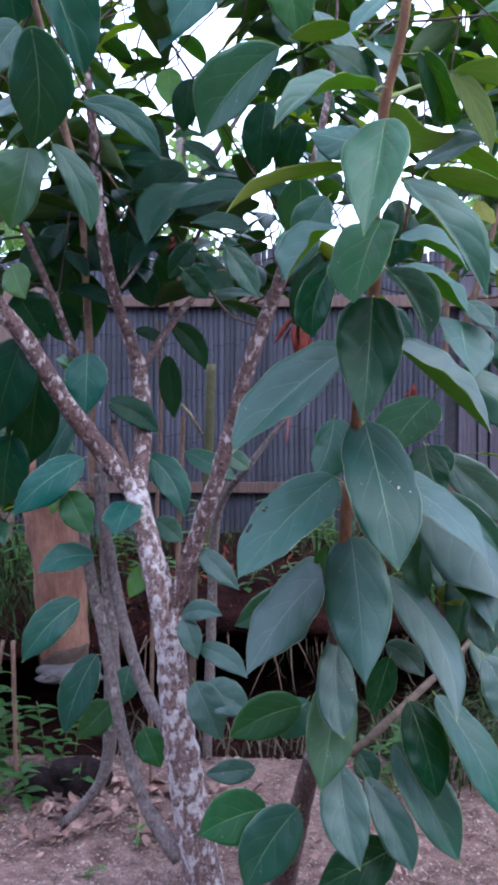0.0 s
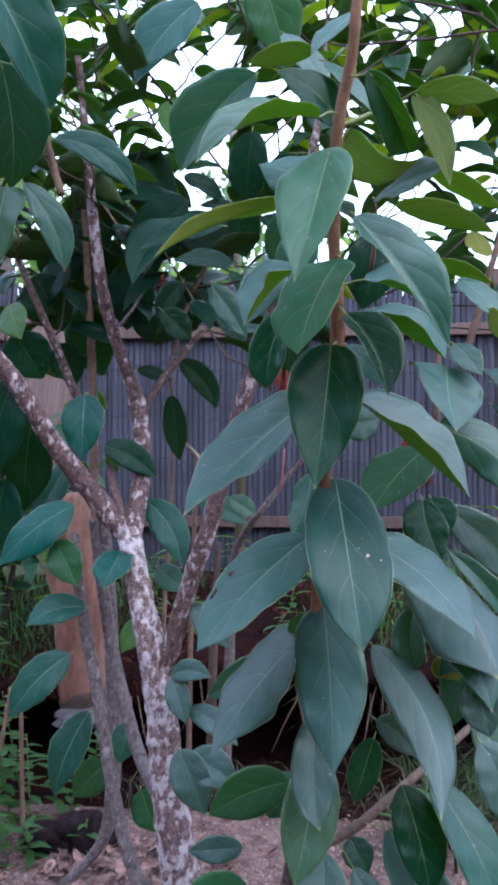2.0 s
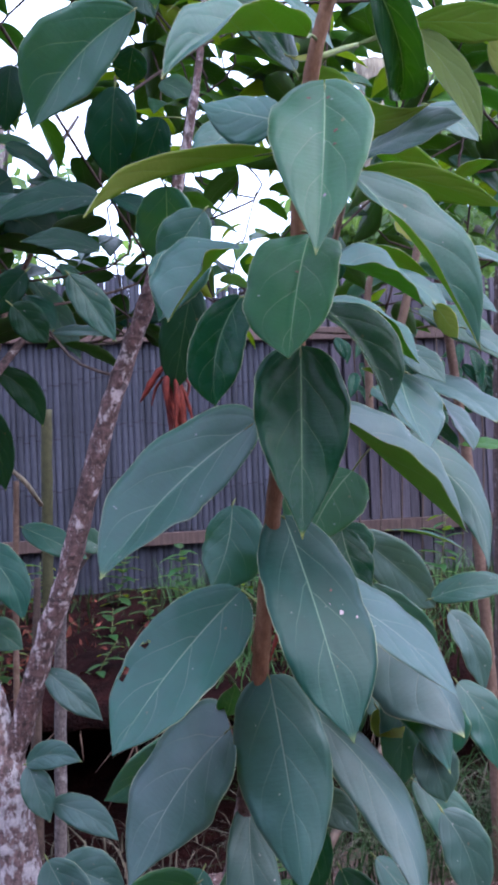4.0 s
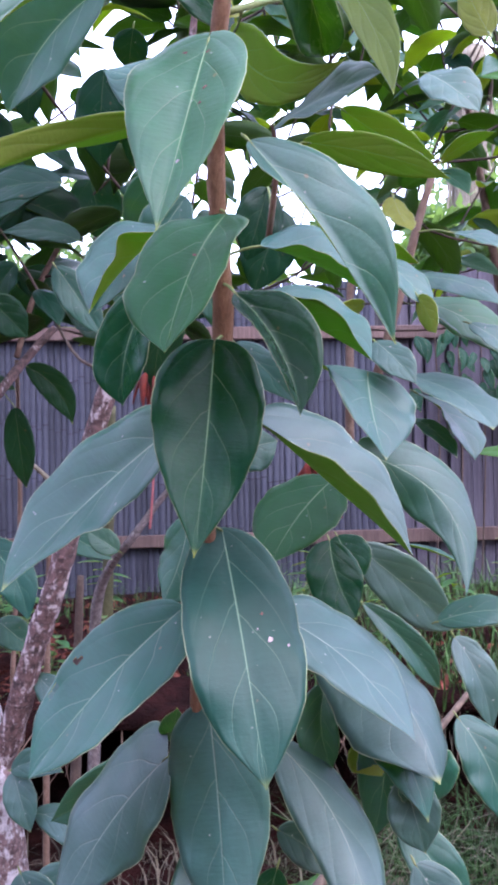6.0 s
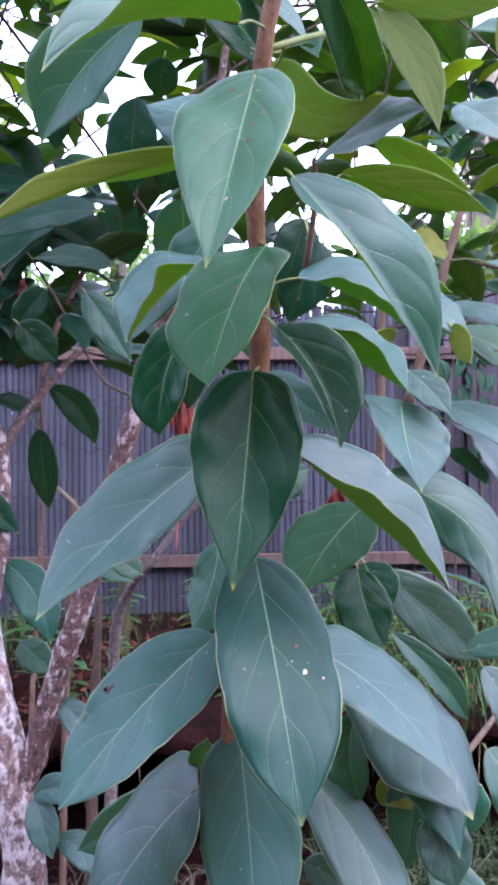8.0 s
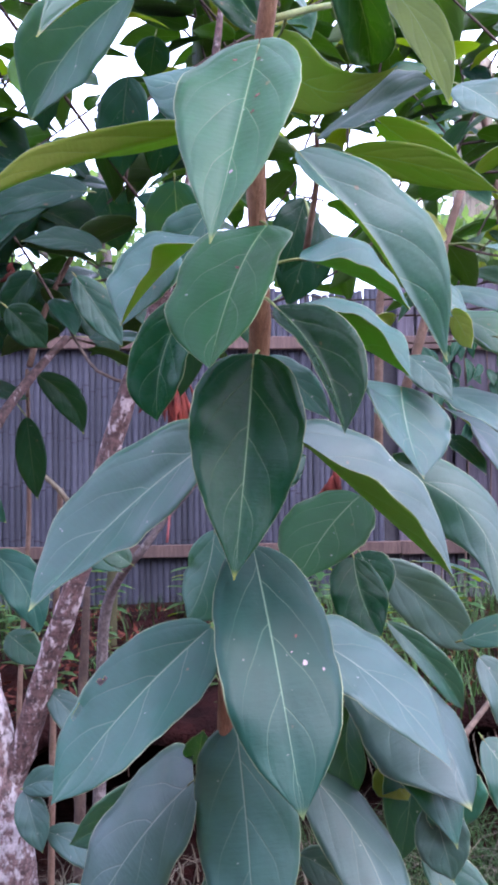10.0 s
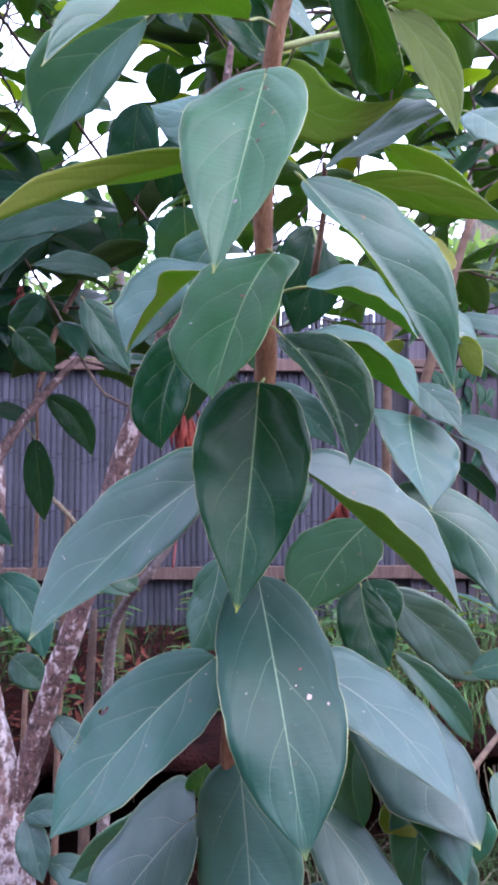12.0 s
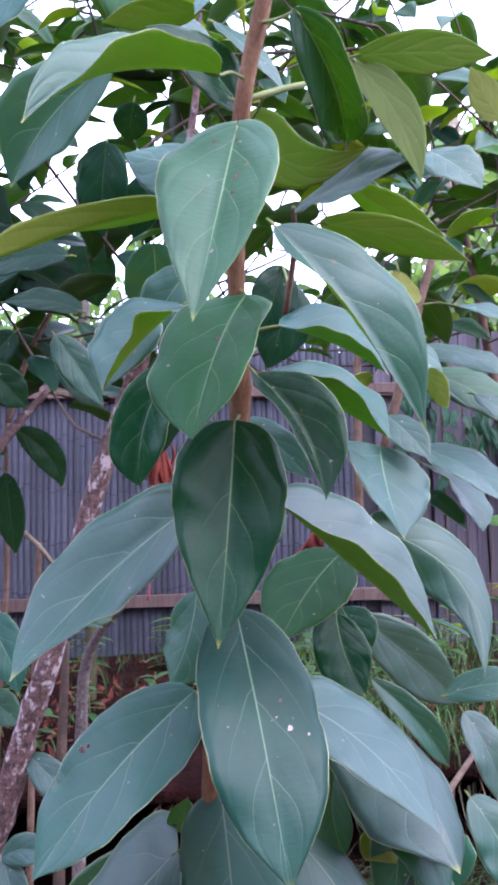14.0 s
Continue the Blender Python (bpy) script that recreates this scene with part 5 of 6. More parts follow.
def crown_mesh(seed, clumps, per, radius, size):
    """Many small folded leaves in loose clumps."""
    rng = np.random.RandomState(seed)
    verts, faces, uvs = [], [], []
    for c in range(clumps):
        d = rng.randn(3)
        d /= np.linalg.norm(d)
        centre = d * radius * np.array([1, 0.8, 0.9]) * rng.rand() ** 0.45
        spread = radius * (0.10 + 0.16 * rng.rand())
        for k in range(per):
            p = centre + rng.randn(3) * spread * 0.6
            a = rng.randn(3)
            a[2] -= 0.5
            a /= np.linalg.norm(a)
            b = np.cross(a, rng.randn(3))
            b /= np.linalg.norm(b)
            n = np.cross(a, b)
            s = size * (0.6 + 0.8 * rng.rand())
            i = len(verts)
            verts += [p, p + a * s * 0.45 + b * s * 0.24 + n * s * 0.08, p + a * s, p + a * s * 0.45 - b * s * 0.24 + n * s * 0.08, p + a * s * 0.45]
            uvs += [(0.5, 0), (0.95, 0.45), (0.5, 1), (0.05, 0.45), (0.5, 0.45)]
            faces += [(i, i + 1, i + 4), (i + 1, i + 2, i + 4), (i, i + 4, i + 3), (i + 4, i + 2, i + 3)]
    return mesh_of("crown", verts, faces, [FAR_LEAF], None, uvs)


def far_bush(x, y, z, radius, seed):
    b = thing("bush", (x, y, 0.7), "dense green bush growing behind the fence", "bush", "bushes behind the fence")
    for k in range(4):
        a = k * 1.6
        stem(b, "stem", [(x, y, 0.6, 0.03), (x + 0.2 * radius * math.cos(a), y + 0.2 * radius * math.sin(a), z * 0.6, 0.022), (x + 0.5 * radius * math.cos(a), y + 0.5 * radius * math.sin(a), z, 0.01)], BARK_GREY, 7, 0.1, collect=False, step=0.2)
    crown = part("crown", crown_mesh(seed, 50, 50, radius, 0.11), b, Matrix.Translation((x, y, z)))
    tagged(crown, "dense crown of small green leaves", kind="stuff")


def far_tree(x, y, height, crown_z, radius, seed, size=0.16, clumps=60, per=50):
    rng = np.random.RandomState(seed)
    t = thing("tree", (x, y, 0.7), "tall green tree standing behind the fence", "tree", "trees behind the fence")
    top = Vector((x + 0.3 * rng.randn(), y, height))
    stem(t, "trunk", [(x, y, 0.6, 0.16), (x + 0.1, y, height * 0.4, 0.12), (top.x, y, height * 0.9, 0.05)], BARK_GREY, 10, 0.1, collect=False, step=0.3)
    for k in range(6):
        a = k * 1.05 + rng.rand()
        z0 = crown_z - radius * 0.6 + 0.15 * radius * k
        stem(t, "limb", [(x + 0.05, y, z0 - 0.3, 0.06), (x + radius * 0.4 * math.cos(a), y + radius * 0.3 * math.sin(a), z0 + 0.2, 0.04),
                         (x + radius * 0.8 * math.cos(a), y + radius * 0.7 * math.sin(a), z0 + 0.7, 0.015)], BARK_GREY, 7, 0.1, collect=False, step=0.3)
    crown = part("crown", crown_mesh(seed, clumps, per, radius, size), t, Matrix.Translation((x, y, crown_z)))
    tagged(crown, "loose crown of small light green leaves", kind="stuff")


# VAR_SHADE carries painted shade; it goes on the low inner twigs
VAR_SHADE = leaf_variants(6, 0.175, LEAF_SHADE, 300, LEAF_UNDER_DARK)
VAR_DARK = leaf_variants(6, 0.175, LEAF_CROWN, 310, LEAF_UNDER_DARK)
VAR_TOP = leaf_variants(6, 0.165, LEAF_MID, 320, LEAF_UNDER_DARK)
VAR_FRESH = leaf_variants(4, 0.14, LEAF_FRESH, 340)

rng_b = np.random.RandomState(11)
for k in range(46):
    x = -1.05 + 1.3 * rng_b.rand()
    y = 2.3 + 1.0 * rng_b.rand()
    z = 1.70 + 0.95 * rng_b.rand()
    lean = np.array([0.35 * rng_b.randn(), 0.25 * rng_b.randn()])
    if -0.36 < x < 0.02 and z > 2.0:
        continue
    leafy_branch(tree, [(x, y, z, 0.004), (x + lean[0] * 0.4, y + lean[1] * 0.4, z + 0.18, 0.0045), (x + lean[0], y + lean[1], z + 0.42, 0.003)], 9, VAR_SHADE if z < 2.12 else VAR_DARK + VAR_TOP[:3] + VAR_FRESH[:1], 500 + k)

for k in range(12):
    x = -0.65 + 0.8 * rng_b.rand()
    y = 2.3 + 0.7 * rng_b.rand()
    z = 2.2 + 0.35 * rng_b.rand()
    lean = np.array([0.35 * rng_b.randn(), 0.2 * rng_b.randn()])
    if -0.30 < x < 0.02 and z > 2.0:
        continue
    leafy_branch(tree, [(x, y, z, 0.004), (x + lean[0] * 0.4, y + lean[1] * 0.4, z + 0.18, 0.004), (x + lean[0], y + lean[1], z + 0.4, 0.003)], 9, VAR_DARK + VAR_TOP + VAR_FRESH[:2], 1200 + k)

for k in range(9):
    x = -0.75 + 0.9 * rng_b.rand()
    y = 2.25 + 0.5 * rng_b.rand()
    z = 2.56 + 0.22 * rng_b.rand()
    lean = np.array([0.35 * rng_b.randn(), 0.2 * rng_b.randn()])
    leafy_branch(tree, [(x, y, z, 0.003), (x + lean[0] * 0.4, y + lean[1] * 0.4, z + 0.15, 0.004), (x + lean[0], y + lean[1], z + 0.35, 0.003)], 9, VAR_DARK + VAR_TOP + VAR_FRESH[:2], 1300 + k, hang=0.3)

for k in range(10):
    x = -1.0 + 0.8 * rng_b.rand()
    y = 2.9 + 0.5 * rng_b.rand()
    z = 2.78 + 0.2 * rng_b.rand()
    lean = np.array([0.3 * rng_b.randn(), 0.2 * rng_b.randn()])
    leafy_branch(tree, [(x, y, z, 0.003), (x + lean[0] * 0.4, y + lean[1] * 0.4, z + 0.15, 0.004), (x + lean[0], y + lean[1], z + 0.35, 0.003)], 9, VAR_DARK + VAR_TOP + VAR_FRESH, 1600 + k, hang=0.3)

# overhead branches out of view, added to shade the leaves below
for k in range(12):
    x = -1.2 + 1.6 * rng_b.rand()
    y = 1.2 + 1.2 * rng_b.rand()
    z = 2.8 + 0.4 * rng_b.rand()
    leafy_branch(tree, [(x, y, z, 0.007), (x + 0.2 * rng_b.randn(), y + 0.2 * rng_b.randn(), z + 0.2, 0.006), (x + 0.3 * rng_b.randn(), y + 0.3 * rng_b.randn(), z + 0.5, 0.004)], 8, VAR_DARK + VAR_TOP[:2], 900 + k, hang=0.2)

back_shrub = thing("shrub", (1.25, 3.0, 0.02), "leafy shrub with large leaves growing behind the others", "shrub")
stem(back_shrub, "stem", [(1.25, 3.0, 0.0, 0.022), (1.24, 3.0, 0.9, 0.019), (1.15, 2.95, 1.7, 0.015), (1.0, 2.9, 2.6, 0.009)], TWIG, 10)
for k in range(40):
    x = 0.15 + 1.3 * rng_b.rand()
    y = 2.2 + 1.3 * rng_b.rand()
    z = 1.85 + 0.95 * rng_b.rand()
    lean = np.array([0.3 * rng_b.randn(), 0.25 * rng_b.randn()])
    leafy_branch(back_shrub, [(x, y, z, 0.003), (x + lean[0] * 0.4, y + lean[1] * 0.4, z + 0.2, 0.0035), (x + lean[0], y + lean[1], z + 0.4, 0.002)], 9, VAR_TOP + VAR_FRESH + VAR_DARK, 560 + k)

for k in range(8):
    x = 0.30 + 0.85 * rng_b.rand()
    y = 2.35 + 0.5 * rng_b.rand()
    z = 2.0 + 0.5 * rng_b.rand()
    lean = np.array([0.3 * rng_b.randn(), 0.2 * rng_b.randn()])
    leafy_branch(back_shrub, [(x, y, z, 0.003), (x + lean[0] * 0.4, y + lean[1] * 0.4, z + 0.2, 0.0035), (x + lean[0], y + lean[1], z + 0.4, 0.002)], 9, VAR_DARK + VAR_SHADE[:2] + VAR_TOP[:2], 1700 + k)

left_shrub = thing("shrub", (-1.5, 4.35, 0.47), "dark leafy shrub growing on the bank before the fence", "shrub")
stem(left_shrub, "stem", [(-1.5, 4.35, 0.42, 0.02), (-1.48, 4.33, 1.0, 0.016), (-1.53, 4.3, 1.7, 0.008)], TWIG_DARK, 9)
stem(left_shrub, "stem", [(-1.48, 4.35, 0.42, 0.016), (-1.38, 4.3, 0.9, 0.013), (-1.28, 4.25, 1.45, 0.007)], TWIG_DARK, 9)
for k in range(18):
    x = -1.85 + 0.72 * rng_b.rand()
    y = 4.1 + 0.45 * rng_b.rand()
    z = 0.72 + 0.85 * rng_b.rand()
    lean = np.array([0.2 * rng_b.randn(), 0.15 * rng_b.randn()])
    leafy_branch(left_shrub, [(x, y, z, 0.003), (x + lean[0] * 0.4, y + lean[1] * 0.4, z + 0.12, 0.0035), (x + lean[0], y + lean[1], z + 0.28, 0.002)], 9, VAR_DARK + VAR_TOP[:2], 1500 + k)

for bx, by, bz, br in ((2.15, 6.25, 2.35, 0.55), (2.28, 6.2, 2.75, 0.55), (2.05, 6.3, 2.8, 0.45), (1.3, 6.4, 2.2, 0.5), (-1.3, 6.5, 2.4, 0.6), (3.0, 6.5, 2.5, 0.6)):
    far_bush(bx, by, bz, br, 90 + int(bx * 10))
far_tree(-3.2, 8.6, 6.0, 4.1, 1.9, 71, clumps=40)
far_tree(-0.9, 9.6, 6.0, 4.0, 1.8, 72, clumps=18)
far_tree(4.4, 8.6, 6.5, 4.3, 1.9, 73, clumps=80)
far_tree(6.2, 12.0, 8.0, 5.0, 2.7, 74, 0.2, 90)
far_tree(-6.5, 13.0, 8.0, 5.0, 2.8, 75, 0.2, 90)


# ---------------------------------------------------------------- small things on the ground and the bank
def dry_leaf_litter():
    rng = np.random.RandomState(21)
    verts, faces = [], []
    for k in range(760):
        x, y = -1.3 + 2.6 * rng.rand(), 2.25 + 1.05 * rng.rand()
        s = 0.006 + 0.014 * rng.rand() ** 1.8
        if rng.rand() < 0.32:
            x, y = -0.75 + 0.65 * rng.rand(), 2.55 + 0.5 * rng.rand()
            s = 0.011 + 0.026 * rng.rand() ** 1.8
        a = rng.rand() * 6.28
        curl = 0.25 + 0.5 * rng.rand()
        i = len(verts)
        tilt = rng.randn(2) * 0.35
        for v in (0, 0.3, 0.65, 1.0):
            hw = 0.27 * math.sin(math.pi * (0.08 + 0.84 * v))
            for u in (-1, 0, 1):
                px, py = (v - 0.5) * s * 2, u * hw * s * 2
                pz = 0.045 + curl * abs(u) * hw * s * 1.2 + 0.10 * s * math.sin(v * 3 + k) + tilt[0] * px + tilt[1] * py
                verts.append((x + px * math.cos(a) - py * math.sin(a), y + px * math.sin(a) + py * math.cos(a), pz))
        for r in range(3):
            for c in range(2):
                q = i + r * 3 + c
                faces.append((q, q + 1, q + 4, q + 3))
    ob = new("leaf_litter", mesh_of("leaf_litter", verts, faces, [DRY_LEAF]))
    tagged(ob, "curled brown and pinkish dry leaves on the soil", "leaf litter", kind="stuff")


def gravel():
    rng = np.random.RandomState(22)
    verts, faces = [], []
    octa = [(1, 0, 0), (0, 1, 0), (-1, 0, 0), (0, -1, 0), (0, 0, 1), (0, 0, -1)]
    tri = [(0, 1, 4), (1, 2, 4), (2, 3, 4), (3, 0, 4), (1, 0, 5), (2, 1, 5), (3, 2, 5), (0, 3, 5)]
    for k in range(30000):
        x, y = -1.3 + 2.5 * rng.rand(), 2.0 + 1.3 * rng.rand()
        s = 0.0016 + 0.0062 * rng.rand() ** 4
        i = len(verts)
        z = 0.03 + ground_height(x, y, 0.03, 0.022)
        r = rng.rand(3) * 0.6 + 0.6
        a = rng.rand() * 6.28
        for ox, oy, oz in octa:
            px, py = ox * s * r[0], oy * s * r[1]
            verts.append((x + px * math.cos(a) - py * math.sin(a), y + px * math.sin(a) + py * math.cos(a), z + oz * s * r[2] * 0.7 + 0.002))
        faces += [tuple(i + q for q in f) for f in tri]
    ob = new("gravel", mesh_of("gravel", verts, faces, [PEBBLE], smooth=False))
    tagged(ob, "scattered pale grit and small stones on the soil", "gravel", kind="stuff")


def grass_patch(name, seed, count, x0, x1, spots, height, mat, label, droop=0.6):
    """Curved blades rooted along the bank; spots: (y, z) of the roots across it."""
    rng = np.random.RandomState(seed)
    verts, faces = [], []
    for k in range(count):
        x = x0 + (x1 - x0) * rng.rand()
        t = rng.rand() * (len(spots) - 1)
        j = int(t)
        y = spots[j][0] + (spots[j + 1][0] - spots[j][0]) * (t - j) + 0.05 * rng.randn()
        z = spots[j][1] + (spots[j + 1][1] - spots[j][1]) * (t - j) - 0.02
        z += bank_raise(x, y, z)
        a = rng.rand() * 6.28
        h = height * (0.4 + 0.8 * rng.rand())
        w = 0.0022 + 0.003 * rng.rand()
        d = np.array([math.cos(a), math.sin(a) - 0.4]) * h * droop * (0.4 + rng.rand())
        side = np.array([-math.sin(a), math.cos(a)]) * w
        i = len(verts)
        for v in (0, 0.35, 0.7, 1.0):
            c = np.array([x, y]) + d * v * v
            zz = z + h * (v - 0.45 * droop * v ** 3)
            for s in (-1, 1):
                q = c + side * s * (1 - 0.92 * v)
                verts.append((q[0], q[1], zz))
        for r in range(3):
            q = i + r * 2
            faces.append((q, q + 1, q + 3, q + 2))
    ob = new(name, mesh_of(name, verts, faces, [mat]))
    tagged(ob, label, "grass", kind="stuff")


def straw_litter():
    """Short bits of straw and needles lying on the soil."""
    rng = np.random.RandomState(23)
    verts, faces = [], []
    for k in range(2600):
        x, y = -1.3 + 2.6 * rng.rand(), 2.1 + 1.2 * rng.rand()
        z = 0.034 + ground_height(x, y, 0.03, 0.022)
        a, l, w = rng.rand() * 6.28, 0.010 + 0.035 * rng.rand() ** 2, 0.0008 + 0.0012 * rng.rand()
        d, s, rise = np.array([math.cos(a), math.sin(a)]) * l, np.array([-math.sin(a), math.cos(a)]) * w, 0.25 * l * rng.rand()
        i = len(verts)
        for v, up in ((-0.5, 0.0), (0.1, rise), (0.5, 0.002)):
            for e in (-1, 1):
                verts.append((x + d[0] * v + s[0] * e, y + d[1] * v + s[1] * e, z + up))
        faces += [(i, i + 1, i + 3, i + 2), (i + 2, i + 3, i + 5, i + 4)]
    ob = new("straw_litter", mesh_of("straw_litter", verts, faces, [STRAW_PALE]))
    tagged(ob, "short bits of pale straw scattered on the soil", "straw", kind="stuff")


straw_litter()
BANK = [(3.7, 0.36), (3.95, 0.44), (4.3, 0.50), (4.8, 0.58), (5.3, 0.64)]
dry_leaf_litter()
gravel()


def bank_litter():
    """Small dead red leaves and bits lying on the bank."""
    rng = np.random.RandomState(27)
    verts, faces = [], []
    for k in range(2600):
        x = -1.6 + 3.4 * rng.rand()
        t = rng.rand() * (len(BANK) - 1)
        j = int(t)
        y = BANK[j][0] + (BANK[j + 1][0] - BANK[j][0]) * (t - j)
        z = BANK[j][1] + (BANK[j + 1][1] - BANK[j][1]) * (t - j) + 0.03 * rng.rand()
        z += bank_raise(x, y, z)
        s = 0.012 + 0.03 * rng.rand()
        a = rng.randn(3)
        a /= np.linalg.norm(a)
        c = np.cross(a, rng.randn(3))
        c /= np.linalg.norm(c)
        i = len(verts)
        p = np.array([x, y, z])
        verts += [p - a * s, p + c * s * 0.35, p + a * s, p - c * s * 0.35]
        faces += [(i, i + 1, i + 2), (i, i + 2, i + 3)]
    ob = new("leaf_litter", mesh_of("bank_litter", verts, faces, [RED_LITTER]))
    tagged(ob, "dead reddish leaves and bits on the earth bank", "leaf litter", kind="stuff")


bank_litter()


def root(points):
    p = points[0]
    v, f = tube(smooth_path(points, 0.04), 5, 0.15, int(abs(p[0]) * 1000), 0.0, p[:3])
    ob = new("root", mesh_of("root", v, f, [TWIG]))
    ob.location = p[:3]
    tagged(ob, "thin bare root hanging before the dark hollow", "root", "roots in the hollow")


rng_r = np.random.RandomState(41)
for k in range(34):
    x = -0.7 + 2.4 * rng_r.rand()
    d = rng_r.randn(2) * 0.12
    l = 0.12 + 0.2 * rng_r.rand()
    h = 0.36 + bank_raise(x, 3.68, 0.36)
    root([(x, 3.68, h, 0.003), (x + d[0] * 0.6, 3.58 + 0.05 * d[1], h - l * 0.5, 0.0025), (x + d[0], 3.6 + d[1] * 0.5, h - l, 0.0012)])
grass_patch("grass", 31, 2600, 0.35, 2.6, BANK, 0.30, GRASS, "tangled green grass growing on the bank")
grass_patch("grass", 32, 1900, -2.4, -0.75, BANK, 0.30, GRASS, "tangled green grass growing on the bank")
grass_patch("grass", 33, 240, -0.7, 0.4, BANK[1:], 0.12, GRASS, "sparse green grass on the red bank")
grass_patch("grass", 36, 420, -1.3, 1.4, [(4.5, 0.55), (5.0, 0.62), (5.35, 0.66)], 0.2, GRASS_SHADE, "green grass along the foot of the fence")
grass_patch("dead_grass", 34, 150, 0.1, 2.2, [(3.62, 0.30), (3.7, 0.34)], -0.26, STRAW, "dead straw hanging over the hollow in the bank", 0.5)
grass_patch("dead_grass", 35, 160, -0.6, 0.5, [(3.3, 0.03), (3.6, 0.02)], 0.2, STRAW, "dead straw standing in the hollow", 0.9)


grass_patch("grass", 38, 900, 0.55, 1.7, [(3.0, 0.03), (3.3, 0.03), (3.6, 0.02)], 0.36, GRASS_SHADE, "long dark grass before the hollow", 0.9)
grass_patch("dead_grass", 39, 170, 0.45, 1.7, [(3.0, 0.03), (3.3, 0.03), (3.6, 0.02)], 0.4, STRAW, "long dead straw before the hollow", 1.1)


def weed_leaf(top=None, seed=0):
    return leaf_mesh(0.075, 0.032, 0.05, 0, 10, 10, 0, 0.4, top=WEED, seed=seed, nv=7, nu=2)


WEED_LEAVES = [weed_leaf(seed=s) for s in range(3)]


def weed(x, y, z, height, seed, count=16, scale=1.0):
    rng = np.random.RandomState(seed)
    w = thing("weed", (x, y, z), "small leafy green weed growing from the soil", "weed", "weeds")
    lean = rng.randn(2) * 0.06
    pts = [(x, y, z - 0.02, 0.003), (x + lean[0] * 0.5, y + lean[1] * 0.5, z + height * 0.5, 0.0025), (x + lean[0], y + lean[1], z + height, 0.0015)]
    stem(w, "stem", pts, PETIOLE, 6, 0.05, collect=False, step=0.04)
    path = smooth_path(pts, 0.01)
    for k in range(count):
        p = path[int((0.2 + 0.8 * k / count) * (len(path) - 1)), :3]
        a = k * 2.4 + rng.rand() * 0.5
        d = Vector((math.cos(a), math.sin(a), 0.25 - 0.6 * rng.rand())).normalized()
        up = (Vector((0, 0, 1)) - d * d.z).normalized()
        m = Matrix((d.cross(up), d, up)).transposed().to_4x4()
        m.translation = Vector(p)
        s = scale * (0.7 + 0.6 * rng.rand())
        part("leaf", WEED_LEAVES[k % 3], w, m @ Matrix.Diagonal((s, s, s, 1)))


for k, (x, y, z, h, n, s) in enumerate(((-0.93, 3.1, 0.03, 0.30, 18, 1.1), (-1.02, 3.2, 0.03, 0.36, 18, 1.1), (-0.80, 3.25, 0.03, 0.26, 14, 1.0), (-1.1, 3.05, 0.03, 0.25, 14, 1.0), (-0.62, 2.95, 0.03, 0.12, 8, 0.8),
                                       (0.50, 2.9, 0.03, 0.28, 16, 1.0), (0.55, 3.0, 0.03, 0.2, 12, 0.9), (0.40, 4.1, 0.46, 0.2, 14, 1.2), (-0.2, 4.2, 0.48, 0.18, 12, 1.2), (0.05, 4.3, 0.5, 0.15, 10, 1.1), (-0.42, 4.0, 0.45, 0.2, 12, 1.2), (-0.05, 3.9, 0.43, 0.16, 10, 1.0), (0.25, 4.5, 0.53, 0.2, 12, 1.2), (0.6, 4.3, 0.5, 0.25, 14, 1.2), (-0.6, 4.4, 0.52, 0.35, 16, 1.4),
                                       (-1.25, 3.75, 0.4, 0.55, 22, 1.6), (-1.0, 4.0, 0.45, 0.6, 24, 1.6), (-1.5, 4.1, 0.46, 0.7, 24, 1.7), (-1.35, 3.4, 0.05, 0.5, 20, 1.4), (1.3, 4.2, 0.48, 0.45, 20, 1.4), (1.7, 4.4, 0.52, 0.5, 20, 1.4),
                                       (-0.86, 2.8, 0.03, 0.22, 18, 1.0), (-0.95, 2.75, 0.03, 0.3, 20, 1.1), (-0.78, 2.9, 0.03, 0.16, 14, 0.9), (-0.3, 4.8, 0.58, 0.3, 18, 1.5), (0.1, 4.9, 0.6, 0.3, 18, 1.5), (0.45, 4.8, 0.58, 0.35, 20, 1.5), (-0.7, 4.9, 0.6, 0.3, 18, 1.5), (0.8, 4.9, 0.6, 0.3, 18, 1.5), (-1.2, 3.3, 0.03, 0.4, 22, 1.3), (-0.98, 3.35, 0.03, 0.45, 22, 1.2), (-0.72, 3.4, 0.03, 0.3, 16, 1.0), (0.3, 3.85, 0.4, 0.2, 14, 1.0), (0.75, 3.95, 0.44, 0.3, 16, 1.2), (1.1, 4.1, 0.46, 0.3, 18, 1.3), (-0.35, 2.55, 0.03, 0.05, 5, 0.5), (-0.5, 2.4, 0.03, 0.05, 6, 0.5), (0.95, 3.9, 0.42, 0.4, 18, 1.2),
                                       (-0.90, 2.92, 0.03, 0.24, 18, 0.9), (-0.99, 2.95, 0.03, 0.34, 20, 1.0), (-0.84, 3.05, 0.03, 0.32, 18, 0.9), (-0.74, 3.12, 0.03, 0.2, 14, 0.8))):
    weed(x, y, z + bank_raise(x, y, z), h, 700 + k, n, s)


